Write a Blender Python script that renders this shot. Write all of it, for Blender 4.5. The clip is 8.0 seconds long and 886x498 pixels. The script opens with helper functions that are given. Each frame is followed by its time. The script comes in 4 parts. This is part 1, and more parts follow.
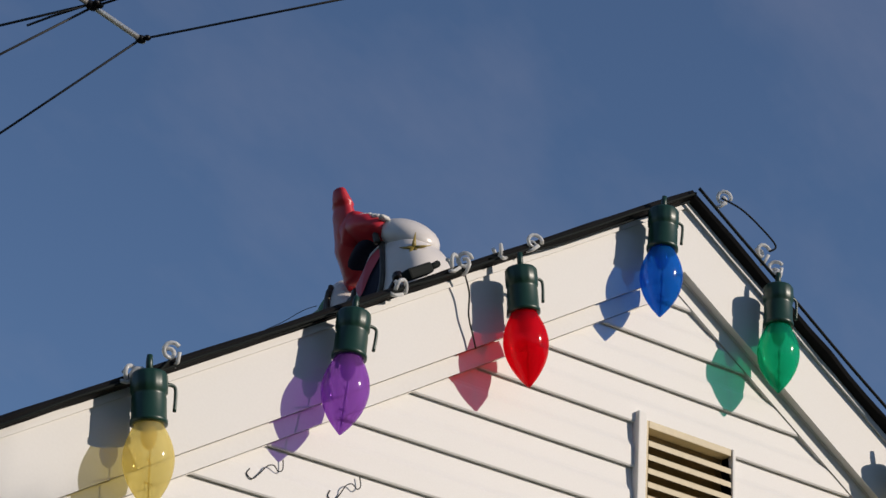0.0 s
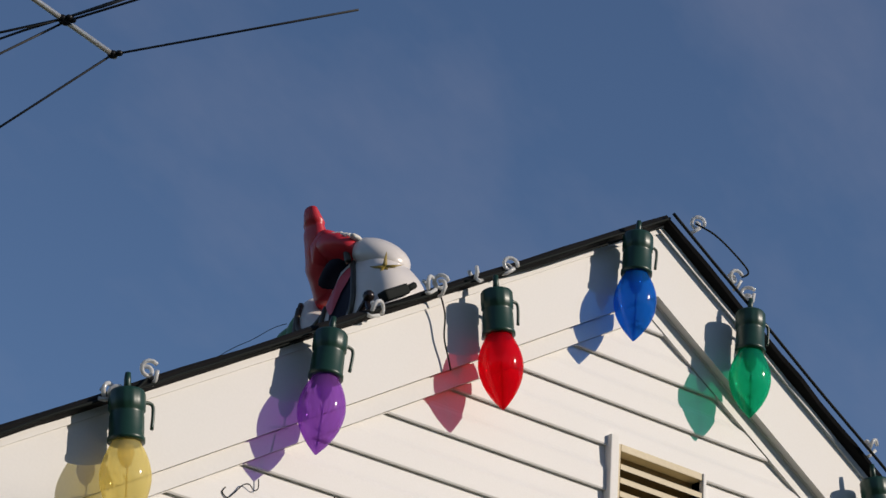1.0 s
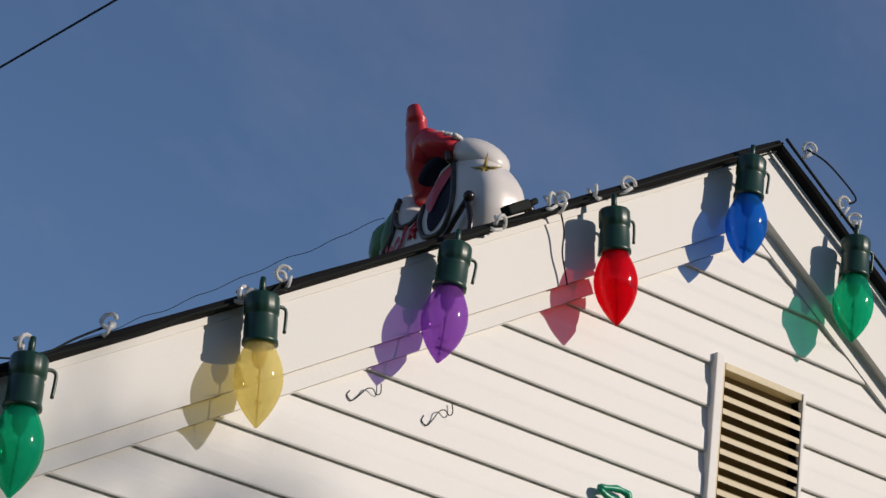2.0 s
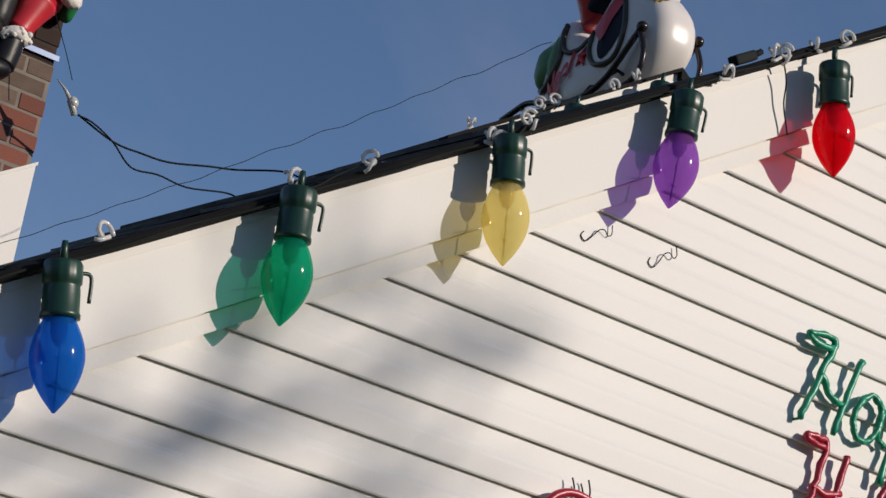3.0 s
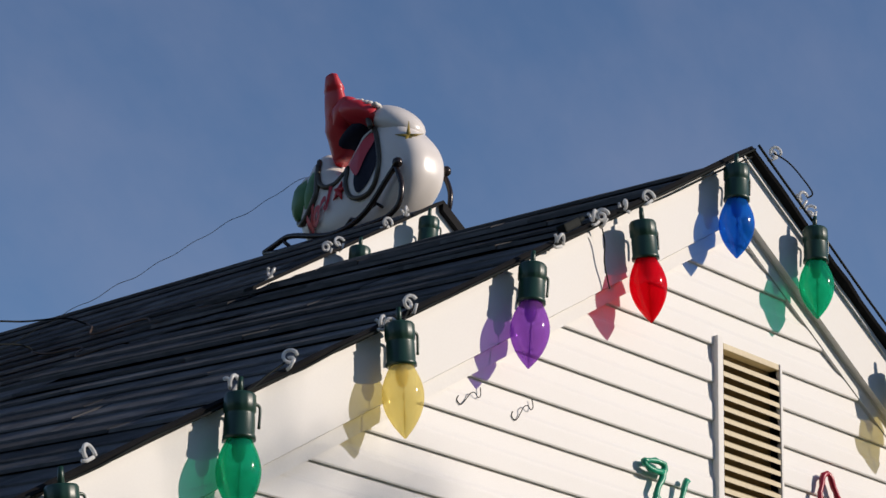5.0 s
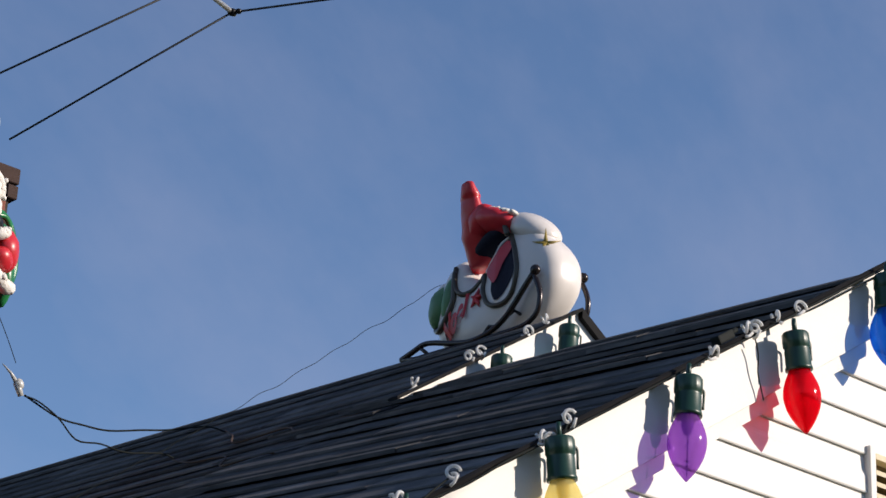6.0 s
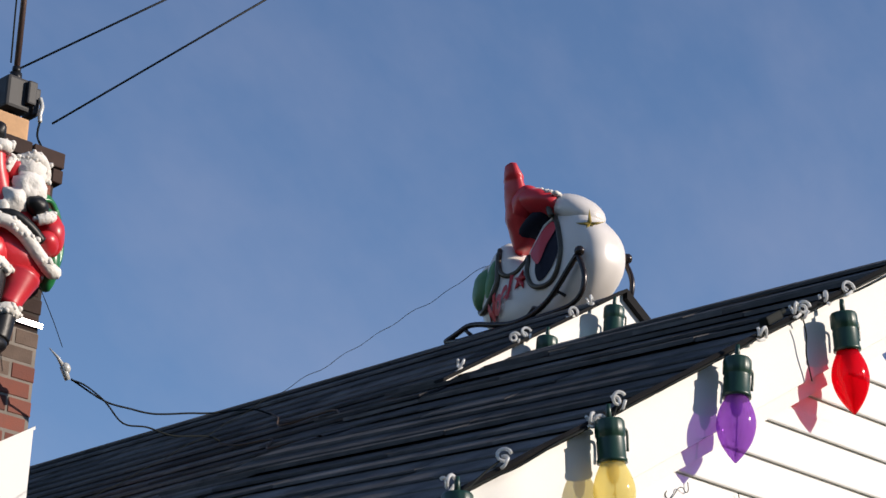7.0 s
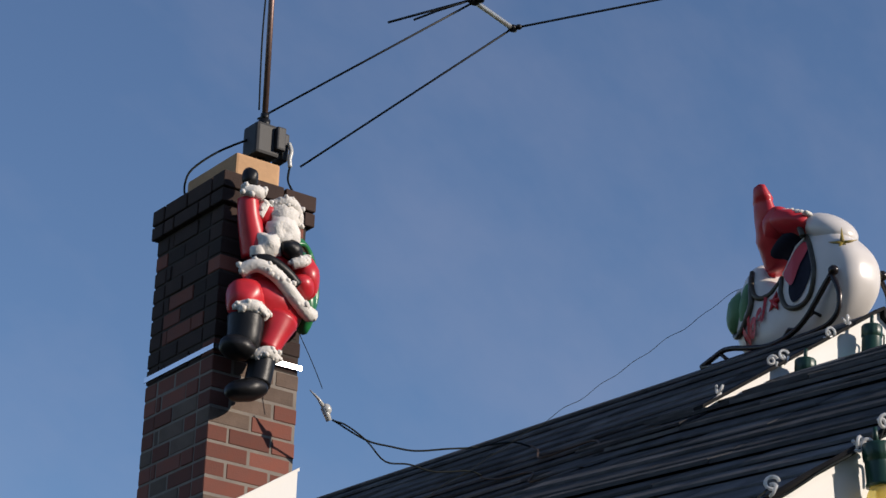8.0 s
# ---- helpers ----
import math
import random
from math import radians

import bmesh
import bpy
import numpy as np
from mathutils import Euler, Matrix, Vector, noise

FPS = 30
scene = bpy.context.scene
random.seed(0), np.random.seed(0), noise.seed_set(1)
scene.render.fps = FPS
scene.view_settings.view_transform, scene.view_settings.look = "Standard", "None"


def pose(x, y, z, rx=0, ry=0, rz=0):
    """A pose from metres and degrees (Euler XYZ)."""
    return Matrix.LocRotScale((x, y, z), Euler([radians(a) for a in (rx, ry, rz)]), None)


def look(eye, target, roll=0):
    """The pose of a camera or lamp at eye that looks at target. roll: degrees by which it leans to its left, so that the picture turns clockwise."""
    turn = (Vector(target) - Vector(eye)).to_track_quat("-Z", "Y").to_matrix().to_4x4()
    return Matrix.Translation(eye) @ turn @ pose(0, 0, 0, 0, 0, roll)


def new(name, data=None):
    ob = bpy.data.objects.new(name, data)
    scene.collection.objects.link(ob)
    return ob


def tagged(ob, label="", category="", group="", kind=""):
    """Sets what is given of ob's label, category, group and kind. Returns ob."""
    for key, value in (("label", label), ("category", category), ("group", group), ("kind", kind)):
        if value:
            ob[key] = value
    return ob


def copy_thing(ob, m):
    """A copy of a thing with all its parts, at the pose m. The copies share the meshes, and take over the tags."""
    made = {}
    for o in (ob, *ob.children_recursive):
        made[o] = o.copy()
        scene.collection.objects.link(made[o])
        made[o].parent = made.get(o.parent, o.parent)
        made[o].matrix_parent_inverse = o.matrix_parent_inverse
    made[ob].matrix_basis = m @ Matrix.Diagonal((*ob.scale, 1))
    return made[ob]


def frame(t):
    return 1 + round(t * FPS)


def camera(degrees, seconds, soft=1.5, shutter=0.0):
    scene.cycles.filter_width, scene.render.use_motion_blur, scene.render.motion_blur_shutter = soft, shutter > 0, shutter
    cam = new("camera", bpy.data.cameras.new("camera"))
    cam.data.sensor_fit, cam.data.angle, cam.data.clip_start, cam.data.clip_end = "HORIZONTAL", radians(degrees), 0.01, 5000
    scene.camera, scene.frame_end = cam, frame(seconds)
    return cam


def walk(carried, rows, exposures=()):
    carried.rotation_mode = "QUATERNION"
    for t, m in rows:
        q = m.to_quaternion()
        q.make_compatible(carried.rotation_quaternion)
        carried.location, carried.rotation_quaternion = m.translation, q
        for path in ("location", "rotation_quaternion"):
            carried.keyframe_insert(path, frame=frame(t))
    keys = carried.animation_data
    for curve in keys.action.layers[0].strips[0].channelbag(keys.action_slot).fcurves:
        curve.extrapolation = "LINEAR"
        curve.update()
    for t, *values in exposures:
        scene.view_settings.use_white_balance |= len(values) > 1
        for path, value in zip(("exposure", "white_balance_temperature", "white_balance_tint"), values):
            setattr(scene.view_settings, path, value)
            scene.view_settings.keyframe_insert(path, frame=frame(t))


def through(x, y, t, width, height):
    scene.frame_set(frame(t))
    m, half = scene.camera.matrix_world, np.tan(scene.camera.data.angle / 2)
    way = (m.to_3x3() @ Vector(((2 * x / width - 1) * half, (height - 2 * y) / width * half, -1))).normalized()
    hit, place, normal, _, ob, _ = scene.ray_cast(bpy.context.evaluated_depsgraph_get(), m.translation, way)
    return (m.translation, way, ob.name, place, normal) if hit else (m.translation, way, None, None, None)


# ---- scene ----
cam = camera(20.08, 8.0)
PATH = [
    (0, (-3.848, -4.732, 1.42), (-1.842, -1.776, 3.219), 3.68),
    (0.5, (-3.855, -4.743, 1.421), (-1.825, -1.844, 3.284), 3.71),
    (1, (-3.904, -4.733, 1.415), (-1.853, -1.824, 3.242), 4.03),
    (1.2, (-3.972, -4.721, 1.404), (-1.907, -1.795, 3.185), 4.33),
    (2.3, (-4.278, -4.801, 1.417), (-2.27, -1.724, 2.997), 9.02),
    (2.5, (-4.368, -4.741, 1.412), (-2.381, -1.625, 2.943), 10.14),
    (2.9, (-4.605, -4.661, 1.396), (-2.549, -1.521, 2.779), 10.32),
    (3, (-4.703, -4.684, 1.393), (-2.592, -1.553, 2.711), 9.91),
    (3.2, (-4.786, -4.652, 1.395), (-2.557, -1.585, 2.67), 9.15),
    (3.5, (-4.915, -4.717, 1.423), (-2.521, -1.772, 2.685), 8.19),
    (3.8, (-5.134, -4.782, 1.378), (-2.61, -1.985, 2.722), 6.36),
    (4, (-5.29, -4.794, 1.394), (-2.722, -2.047, 2.757), 5.73),
    (4.2, (-5.42, -4.855, 1.401), (-2.85, -2.118, 2.782), 5.21),
    (5.3, (-6.025, -4.749, 1.43), (-3.414, -2.082, 2.87), 0.85),
    (5.5, (-6.044, -4.723, 1.445), (-3.495, -2.016, 2.919), 1.28),
    (6, (-6.084, -4.716, 1.451), (-3.618, -1.978, 3.009), 2.42),
    (6.5, (-6.1, -4.701, 1.454), (-3.639, -1.967, 3.025), 3.03),
    (7, (-6.121, -4.7, 1.456), (-3.687, -1.916, 2.981), 2.39),
    (7.5, (-6.151, -4.702, 1.468), (-3.85, -1.808, 2.996), 1.85),
    (8, (-6.178, -4.703, 1.475), (-4.053, -1.687, 3.02), 2.09),
]
EXPOSURES = [(0.0, 0.24, 6500, 15), (4.2, 0.30, 6500, 15), (5.4, 0.60, 6500, 16), (6.2, 0.88, 6500, 16), (7.0, 0.84, 6500, 15), (8.0, 0.60, 6500, 15)]
walk(cam, [(t, look(eye, target, roll)) for t, eye, target, roll in PATH], EXPOSURES)

# ---- light and exposure ----
SUN_WAY = Vector((-0.75, 1.0, -0.49)).normalized()
sun_data = bpy.data.lights.new("sun", "SUN")
sun_data.energy, sun_data.angle, sun_data.color = 3.02, radians(0.5), (1.0, 0.905, 0.755)
sun = new("sun", sun_data)
sun.matrix_basis = Matrix.Translation((6, -10, 9)) @ SUN_WAY.to_track_quat("-Z", "Y").to_matrix().to_4x4()

world = bpy.data.worlds.new("sky")
scene.world = world
world.use_nodes = True
wn, wl = world.node_tree.nodes, world.node_tree.links
sky = wn.new("ShaderNodeTexSky")
sky.sky_type, sky.sun_disc = "NISHITA", False
sky.sun_elevation, sky.sun_rotation = radians(21.4), math.atan2(0.75, -1.0)
sky.air_density, sky.dust_density, sky.ozone_density = 1.0, 0.1, 4.2
wn["Background"].inputs["Strength"].default_value = 0.077
# thin high haze
sky_co, sky_map, cirrus = wn.new("ShaderNodeTexCoord"), wn.new("ShaderNodeMapping"), wn.new("ShaderNodeTexNoise")
sky_map.inputs["Rotation"].default_value, sky_map.inputs["Scale"].default_value = (0.3, 0.5, 0.6), (1.0, 3.2, 2.0)
cirrus.inputs["Scale"].default_value, cirrus.inputs["Detail"].default_value, cirrus.inputs["Roughness"].default_value = 2.6, 6, 0.6
wl.new(sky_co.outputs["Generated"], sky_map.inputs["Vector"])
wl.new(sky_map.outputs[0], cirrus.inputs["Vector"])
veil = wn.new("ShaderNodeMapRange")
for key, value in (("From Min", 0.42), ("From Max", 0.78), ("To Min", 0.01), ("To Max", 0.22)):
    veil.inputs[key].default_value = value
wl.new(cirrus.outputs["Fac"], veil.inputs["Value"])
haze = wn.new("ShaderNodeMix")
haze.data_type = "RGBA"
haze.inputs["B"].default_value = (4.3, 4.1, 4.7, 1)
wl.new(veil.outputs[0], haze.inputs["Factor"])
wl.new(sky.outputs[0], haze.inputs["A"])
wl.new(haze.outputs["Result"], wn["Background"].inputs["Color"])
scene.view_settings.exposure = 0.0

# ---- materials ----


def material(name, colour, rough=0.5, metal=0.0, vary=0.12, grain=60.0, stain=3.0, bump=0.1, second=None, random_tone=0.0, spec=0.5, coat=0.0, islands=False):
    """A surface with fine grain and broad stains in object space, and slight relief."""
    mat = bpy.data.materials.new(name)
    mat.use_nodes = True
    n, l = mat.node_tree.nodes, mat.node_tree.links
    p = n["Principled BSDF"]
    p.inputs["Roughness"].default_value, p.inputs["Metallic"].default_value = rough, metal
    p.inputs["Specular IOR Level"].default_value = spec
    p.inputs["Coat Weight"].default_value = coat
    co = n.new("ShaderNodeTexCoord")
    fine, broad = n.new("ShaderNodeTexNoise"), n.new("ShaderNodeTexNoise")
    fine.inputs["Scale"].default_value, broad.inputs["Scale"].default_value = grain, stain
    fine.inputs["Detail"].default_value, broad.inputs["Detail"].default_value = 4, 5
    for t in (fine, broad):
        l.new(co.outputs["Object"], t.inputs["Vector"])
    mixed = n.new("ShaderNodeMath")
    mixed.operation = "MULTIPLY_ADD"
    mixed.inputs[1].default_value = 0.4
    l.new(fine.outputs["Fac"], mixed.inputs[0])
    scaled = n.new("ShaderNodeMath")
    scaled.operation = "MULTIPLY"
    scaled.inputs[1].default_value = 0.6
    l.new(broad.outputs["Fac"], scaled.inputs[0])
    l.new(scaled.outputs[0], mixed.inputs[2])
    ramp = n.new("ShaderNodeMapRange")
    ramp.inputs["From Min"].default_value, ramp.inputs["From Max"].default_value = 0.3, 0.7
    l.new(mixed.outputs[0], ramp.inputs["Value"])
    mix = n.new("ShaderNodeMix")
    mix.data_type = "RGBA"
    low = second or tuple(c * (1 - 2 * vary) for c in colour)
    mix.inputs["A"].default_value = (*low, 1)
    mix.inputs["B"].default_value = (*colour, 1)
    l.new(ramp.outputs[0], mix.inputs["Factor"])
    out = mix.outputs["Result"]
    if random_tone:
        info = n.new("ShaderNodeObjectInfo")
        tone = n.new("ShaderNodeMapRange")
        tone.inputs["To Min"].default_value, tone.inputs["To Max"].default_value = 1 - random_tone, 1 + random_tone
        chance = info.outputs["Random"]
        if islands:  # pieces that share one mesh differ as well
            geo, both, wrap = n.new("ShaderNodeNewGeometry"), n.new("ShaderNodeMath"), n.new("ShaderNodeMath")
            wrap.operation = "FRACT"
            l.new(geo.outputs["Random Per Island"], both.inputs[0])
            l.new(chance, both.inputs[1])
            l.new(both.outputs[0], wrap.inputs[0])
            chance = wrap.outputs[0]
        l.new(chance, tone.inputs["Value"])
        hsv = n.new("ShaderNodeHueSaturation")
        l.new(tone.outputs[0], hsv.inputs["Value"])
        l.new(out, hsv.inputs["Color"])
        out = hsv.outputs["Color"]
    l.new(out, p.inputs["Base Color"])
    if bump:
        b = n.new("ShaderNodeBump")
        b.inputs["Strength"].default_value, b.inputs["Distance"].default_value = bump, 0.004
        l.new(fine.outputs["Fac"], b.inputs["Height"])
        l.new(b.outputs[0], p.inputs["Normal"])
    return mat


def clear_plastic(name, colour, through, share):
    """Coloured see-through plastic: share of light that goes straight through, the rest is scattered."""
    mat = material(name, colour, 0.12, vary=0.10, grain=25, stain=9, bump=0.05)
    n, l = mat.node_tree.nodes, mat.node_tree.links
    p = n["Principled BSDF"]
    trans = n.new("ShaderNodeBsdfTranslucent")
    trans.inputs["Color"].default_value = (*colour, 1)
    clear = n.new("ShaderNodeBsdfTransparent")
    clear.inputs["Color"].default_value = (*through, 1)
    first, second = n.new("ShaderNodeMixShader"), n.new("ShaderNodeMixShader")
    first.inputs["Fac"].default_value = 0.35
    second.inputs["Fac"].default_value = share
    l.new(p.outputs[0], first.inputs[1])
    l.new(trans.outputs[0], first.inputs[2])
    l.new(first.outputs[0], second.inputs[1])
    l.new(clear.outputs[0], second.inputs[2])
    l.new(second.outputs[0], n["Material Output"].inputs["Surface"])
    return mat


VINYL = material("white_vinyl", (0.78, 0.765, 0.735), 0.5, vary=0.04, grain=220, stain=1.3, bump=0.03, spec=0.2)
ALUM = material("white_coated_metal", (0.77, 0.755, 0.72), 0.5, vary=0.03, grain=140, stain=1.6, bump=0.03, spec=0.15)
TRIM = material("white_trim", (0.77, 0.755, 0.72), 0.5, vary=0.04, grain=90, stain=4, bump=0.04, spec=0.15)
STAIN = material("yellowed_vinyl", (0.80, 0.70, 0.50), 0.5, vary=0.05)
SHINGLE = material("asphalt_shingle", (0.165, 0.160, 0.160), 0.9, vary=0.3, grain=420, stain=6, bump=0.9, second=(0.038, 0.037, 0.037), random_tone=0.40, spec=0.10, islands=True)
DRIP = material("dark_drip_edge", (0.010, 0.010, 0.011), 0.8, vary=0.2, grain=80, spec=0.15)
SOCKET = material("dark_green_plastic", (0.008, 0.045, 0.028), 0.38, vary=0.12, grain=40)
WIRE = material("dark_wire", (0.010, 0.013, 0.012), 0.7, vary=0.08, spec=0.12, bump=0)
CLIP = clear_plastic("clip_plastic", (0.88, 0.88, 0.86), (0.9, 0.9, 0.9), 0.10)
BULB = {
    "red": clear_plastic("red_bulb", (0.78, 0.006, 0.018), (0.95, 0.05, 0.10), 0.52),
    "green": clear_plastic("green_bulb", (0.003, 0.46, 0.27), (0.02, 0.80, 0.54), 0.54),
    "blue": clear_plastic("blue_bulb", (0.010, 0.19, 0.64), (0.12, 0.42, 0.92), 0.48),
    "yellow": clear_plastic("yellow_bulb", (0.93, 0.80, 0.36), (0.97, 0.89, 0.52), 0.60),
    "purple": clear_plastic("purple_bulb", (0.40, 0.13, 0.55), (0.62, 0.36, 0.84), 0.56),
}
LOUVRE = material("beige_louvre", (0.60, 0.50, 0.31), 0.55, vary=0.12, grain=50)
DARK = material("vent_dark", (0.30, 0.22, 0.11), 0.9)
TUBE_GREEN = material("green_tube", (0.004, 0.33, 0.18), 0.35, vary=0.2, grain=90, bump=0.3)
TUBE_RED = material("red_tube", (0.46, 0.016, 0.045), 0.35, vary=0.2, grain=90, bump=0.3)
TUBE_GOLD = material("gold_tube", (0.60, 0.42, 0.10), 0.25, vary=0.2, grain=90, bump=0.3)
TUBE_WHITE = material("clear_tube", (0.55, 0.55, 0.52), 0.25, vary=0.2, grain=90, bump=0.3)
BRICK = material("brick", (0.19, 0.058, 0.037), 0.9, vary=0.2, grain=160, stain=14, bump=0.5, second=(0.15, 0.06, 0.045), random_tone=0.35)
BRICK_GREY = material("grey_brick", (0.16, 0.112, 0.085), 0.9, vary=0.2, grain=160, stain=14, bump=0.5, random_tone=0.2)
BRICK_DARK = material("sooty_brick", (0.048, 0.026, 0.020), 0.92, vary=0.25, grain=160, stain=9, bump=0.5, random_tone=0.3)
MORTAR = material("mortar", (0.27, 0.235, 0.20), 0.95, vary=0.2, grain=200, stain=12, bump=0.4)
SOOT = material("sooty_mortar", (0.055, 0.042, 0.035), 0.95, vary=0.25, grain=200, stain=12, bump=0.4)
CLAY = material("clay_flue", (0.55, 0.32, 0.16), 0.8, vary=0.12, grain=70, stain=7)
STEEL = material("bright_strap", (0.85, 0.85, 0.86), 0.12, metal=1.0, vary=0.05, bump=0.02)
MAST = material("weathered_mast", (0.19, 0.12, 0.10), 0.45, metal=0.6, vary=0.25, grain=60)
BOOM = material("aluminium_boom", (0.72, 0.72, 0.70), 0.35, metal=0.8, vary=0.05, bump=0)
ROD = material("antenna_rod", (0.035, 0.037, 0.04), 0.6, metal=0.3, vary=0.05, bump=0)
BLACK = material("black_plastic", (0.010, 0.010, 0.011), 0.42, vary=0.2, grain=40, bump=0.3, spec=0.3)
GREYBOX = material("dark_grey_box", (0.016, 0.016, 0.018), 0.6, vary=0.2, grain=40)
SLEIGH = material("pearl_white_plastic", (0.74, 0.69, 0.64), 0.28, vary=0.06, grain=12, stain=2.5, bump=0.05)
SLEIGH_TRIM = material("dark_bronze_trim", (0.10, 0.085, 0.06), 0.35, metal=0.3, vary=0.35, grain=30)
RUNNER = material("dark_runner", (0.03, 0.02, 0.018), 0.25, metal=0.3, vary=0.3, grain=30)
RED = material("red_plastic", (0.62, 0.026, 0.036), 0.36, vary=0.15, grain=16, stain=6, bump=0.15)
FUR = material("white_fur_plastic", (0.78, 0.74, 0.68), 0.6, vary=0.12, grain=70, stain=20, bump=1.0)
NAVY = material("dark_blue_plastic", (0.02, 0.022, 0.040), 0.7, vary=0.2, spec=0.15)
SACK = material("green_sack_plastic", (0.02, 0.20, 0.06), 0.3, vary=0.2, grain=16, stain=8, bump=0.2)
SACK_PALE = material("pale_green_plastic", (0.12, 0.30, 0.13), 0.45, vary=0.2, grain=16, stain=8)
GOLD = material("gold_paint", (0.42, 0.30, 0.05), 0.4, vary=0.2)
SOIL = material("lawn_ground", (0.07, 0.09, 0.035), 0.95, vary=0.3, grain=9, stain=0.3, bump=0.4)
# dark surface of the added screen that holds back low sky light
SKY_SCREEN = material("sky_screen", (0.050, 0.045, 0.032), 0.95, vary=0.35, grain=4, stain=0.6, bump=0)
BARK = material("bark", (0.12, 0.09, 0.07), 0.9, vary=0.3, grain=30, stain=4, bump=0.6)
INNER = material("grey_sheathing", (0.30, 0.29, 0.27), 0.9)

# ---- mesh tools ----


def link(name, bm, mats, parent=None, label="", smooth=False):
    """One mesh object from a bmesh."""
    bmesh.ops.recalc_face_normals(bm, faces=bm.faces[:])
    me = bpy.data.meshes.new(name)
    bm.to_mesh(me)
    bm.free()
    for m in mats if isinstance(mats, (list, tuple)) else (mats,):
        me.materials.append(m)
    if smooth:
        me.polygons.foreach_set("use_smooth", [True] * len(me.polygons))
    ob = new(name, me)
    ob.parent = parent
    if label:
        ob["label"] = label
    return ob


def part(name, bm, mat, parent, label="", smooth=False):
    return link(name, bm, mat, parent, label, smooth)


def thing(name, place, label, category, group="", kind=""):
    """An Empty at a thing's base."""
    ob = new(name)
    ob.empty_display_size = 0.05
    ob.matrix_basis = place if isinstance(place, Matrix) else Matrix.Translation(place)
    return tagged(ob, label, category, group, kind)


def box(bm, lo, hi, mat=0, bevel=0.0):
    vs = [bm.verts.new((x, y, z)) for x in (lo[0], hi[0]) for y in (lo[1], hi[1]) for z in (lo[2], hi[2])]
    fs = [bm.faces.new([vs[i] for i in q]) for q in ((0, 1, 3, 2), (4, 6, 7, 5), (0, 4, 5, 1), (2, 3, 7, 6), (0, 2, 6, 4), (1, 5, 7, 3))]
    for f in fs:
        f.material_index = mat
    if bevel:
        edges = list({e for f in fs for e in f.edges})
        bmesh.ops.bevel(bm, geom=edges, offset=bevel, segments=2, affect="EDGES", profile=0.6)
    return bm


def prism(bm, outline, y0, y1, mat=0):
    """An outline of (x, z) drawn out from y0 to y1."""
    a = [bm.verts.new((x, y0, z)) for x, z in outline]
    b = [bm.verts.new((x, y1, z)) for x, z in outline]
    n = len(outline)
    made = [bm.faces.new(a), bm.faces.new(b[::-1])]
    made += [bm.faces.new((a[i], b[i], b[(i + 1) % n], a[(i + 1) % n])) for i in range(n)]
    for f in made:
        f.material_index = mat
    return bm


def tube(bm, pts, r, sides=8, mat=0, closed=False):
    """A round tube along points; r is one radius or one for each point."""
    pts = [Vector(p) for p in pts]
    n = len(pts)
    rs = r if isinstance(r, (list, tuple)) else [r] * n
    rings, up = [], None
    for i, p in enumerate(pts):
        d = (pts[(i + 1) % n] - pts[i - 1]) if closed or 0 < i < n - 1 else (pts[1] - pts[0] if i == 0 else pts[-1] - pts[-2])
        d = d.normalized() if d.length > 1e-9 else Vector((0, 0, 1))
        if up is None:
            up = d.orthogonal().normalized()
        up = (up - d * up.dot(d))
        up = up.normalized() if up.length > 1e-6 else d.orthogonal().normalized()
        side = d.cross(up)
        rings.append([bm.verts.new(p + rs[i] * (math.cos(a) * up + math.sin(a) * side)) for a in (2 * math.pi * k / sides for k in range(sides))])
    fs = []
    for i in range(n if closed else n - 1):
        a, b = rings[i], rings[(i + 1) % n]
        fs += [bm.faces.new((a[k], a[(k + 1) % sides], b[(k + 1) % sides], b[k])) for k in range(sides)]
    if not closed:
        fs += [bm.faces.new(rings[0][::-1]), bm.faces.new(rings[-1])]
    for f in fs:
        f.material_index, f.smooth = mat, True
    return bm


def lathe(bm, profile, sides=28, mat=0, cap=True):
    """A profile of (radius, z) turned about z."""
    rings = [[bm.verts.new((r * math.cos(a), r * math.sin(a), z)) for a in (2 * math.pi * k / sides for k in range(sides))] for r, z in profile]
    fs = []
    for a, b in zip(rings, rings[1:]):
        fs += [bm.faces.new((a[k], a[(k + 1) % sides], b[(k + 1) % sides], b[k])) for k in range(sides)]
    if cap:
        fs += [bm.faces.new(rings[0][::-1]), bm.faces.new(rings[-1])]
    for f in fs:
        f.material_index, f.smooth = mat, True
    return bm


def blob(bm, centre, size, mat=0, turn=(0, 0, 0), rough=0.0, freq=30.0, sub=3):
    """An ellipsoid, roughened by noise."""
    made = bmesh.ops.create_icosphere(bm, subdivisions=sub, radius=1.0)["verts"]
    m = Matrix.Translation(centre) @ Euler([radians(a) for a in turn]).to_matrix().to_4x4() @ Matrix.Diagonal((*size, 1))
    for v in made:
        v.co = m @ v.co
        if rough:
            v.co += (v.co - Vector(centre)).normalized() * rough * noise.noise(v.co * freq)
    for f in {f for v in made for f in v.link_faces}:
        f.material_index, f.smooth = mat, True
    return bm


def smooth_line(pts, steps=6, closed=False):
    """Points along a smooth curve through pts."""
    p = [Vector(q) for q in pts]
    n, out = len(p), []
    for i in range(n if closed else n - 1):
        a, b = p[i], p[(i + 1) % n]
        c = p[(i + 2) % n] if closed or i + 2 < n else b
        z = p[i - 1] if closed or i > 0 else a
        for k in range(steps):
            t = k / steps
            out.append(0.5 * ((2 * a) + (b - z) * t + (2 * z - 5 * a + 4 * b - c) * t * t + (3 * a - z - 3 * b + c) * t ** 3))
    if not closed:
        out.append(p[-1])
    return out


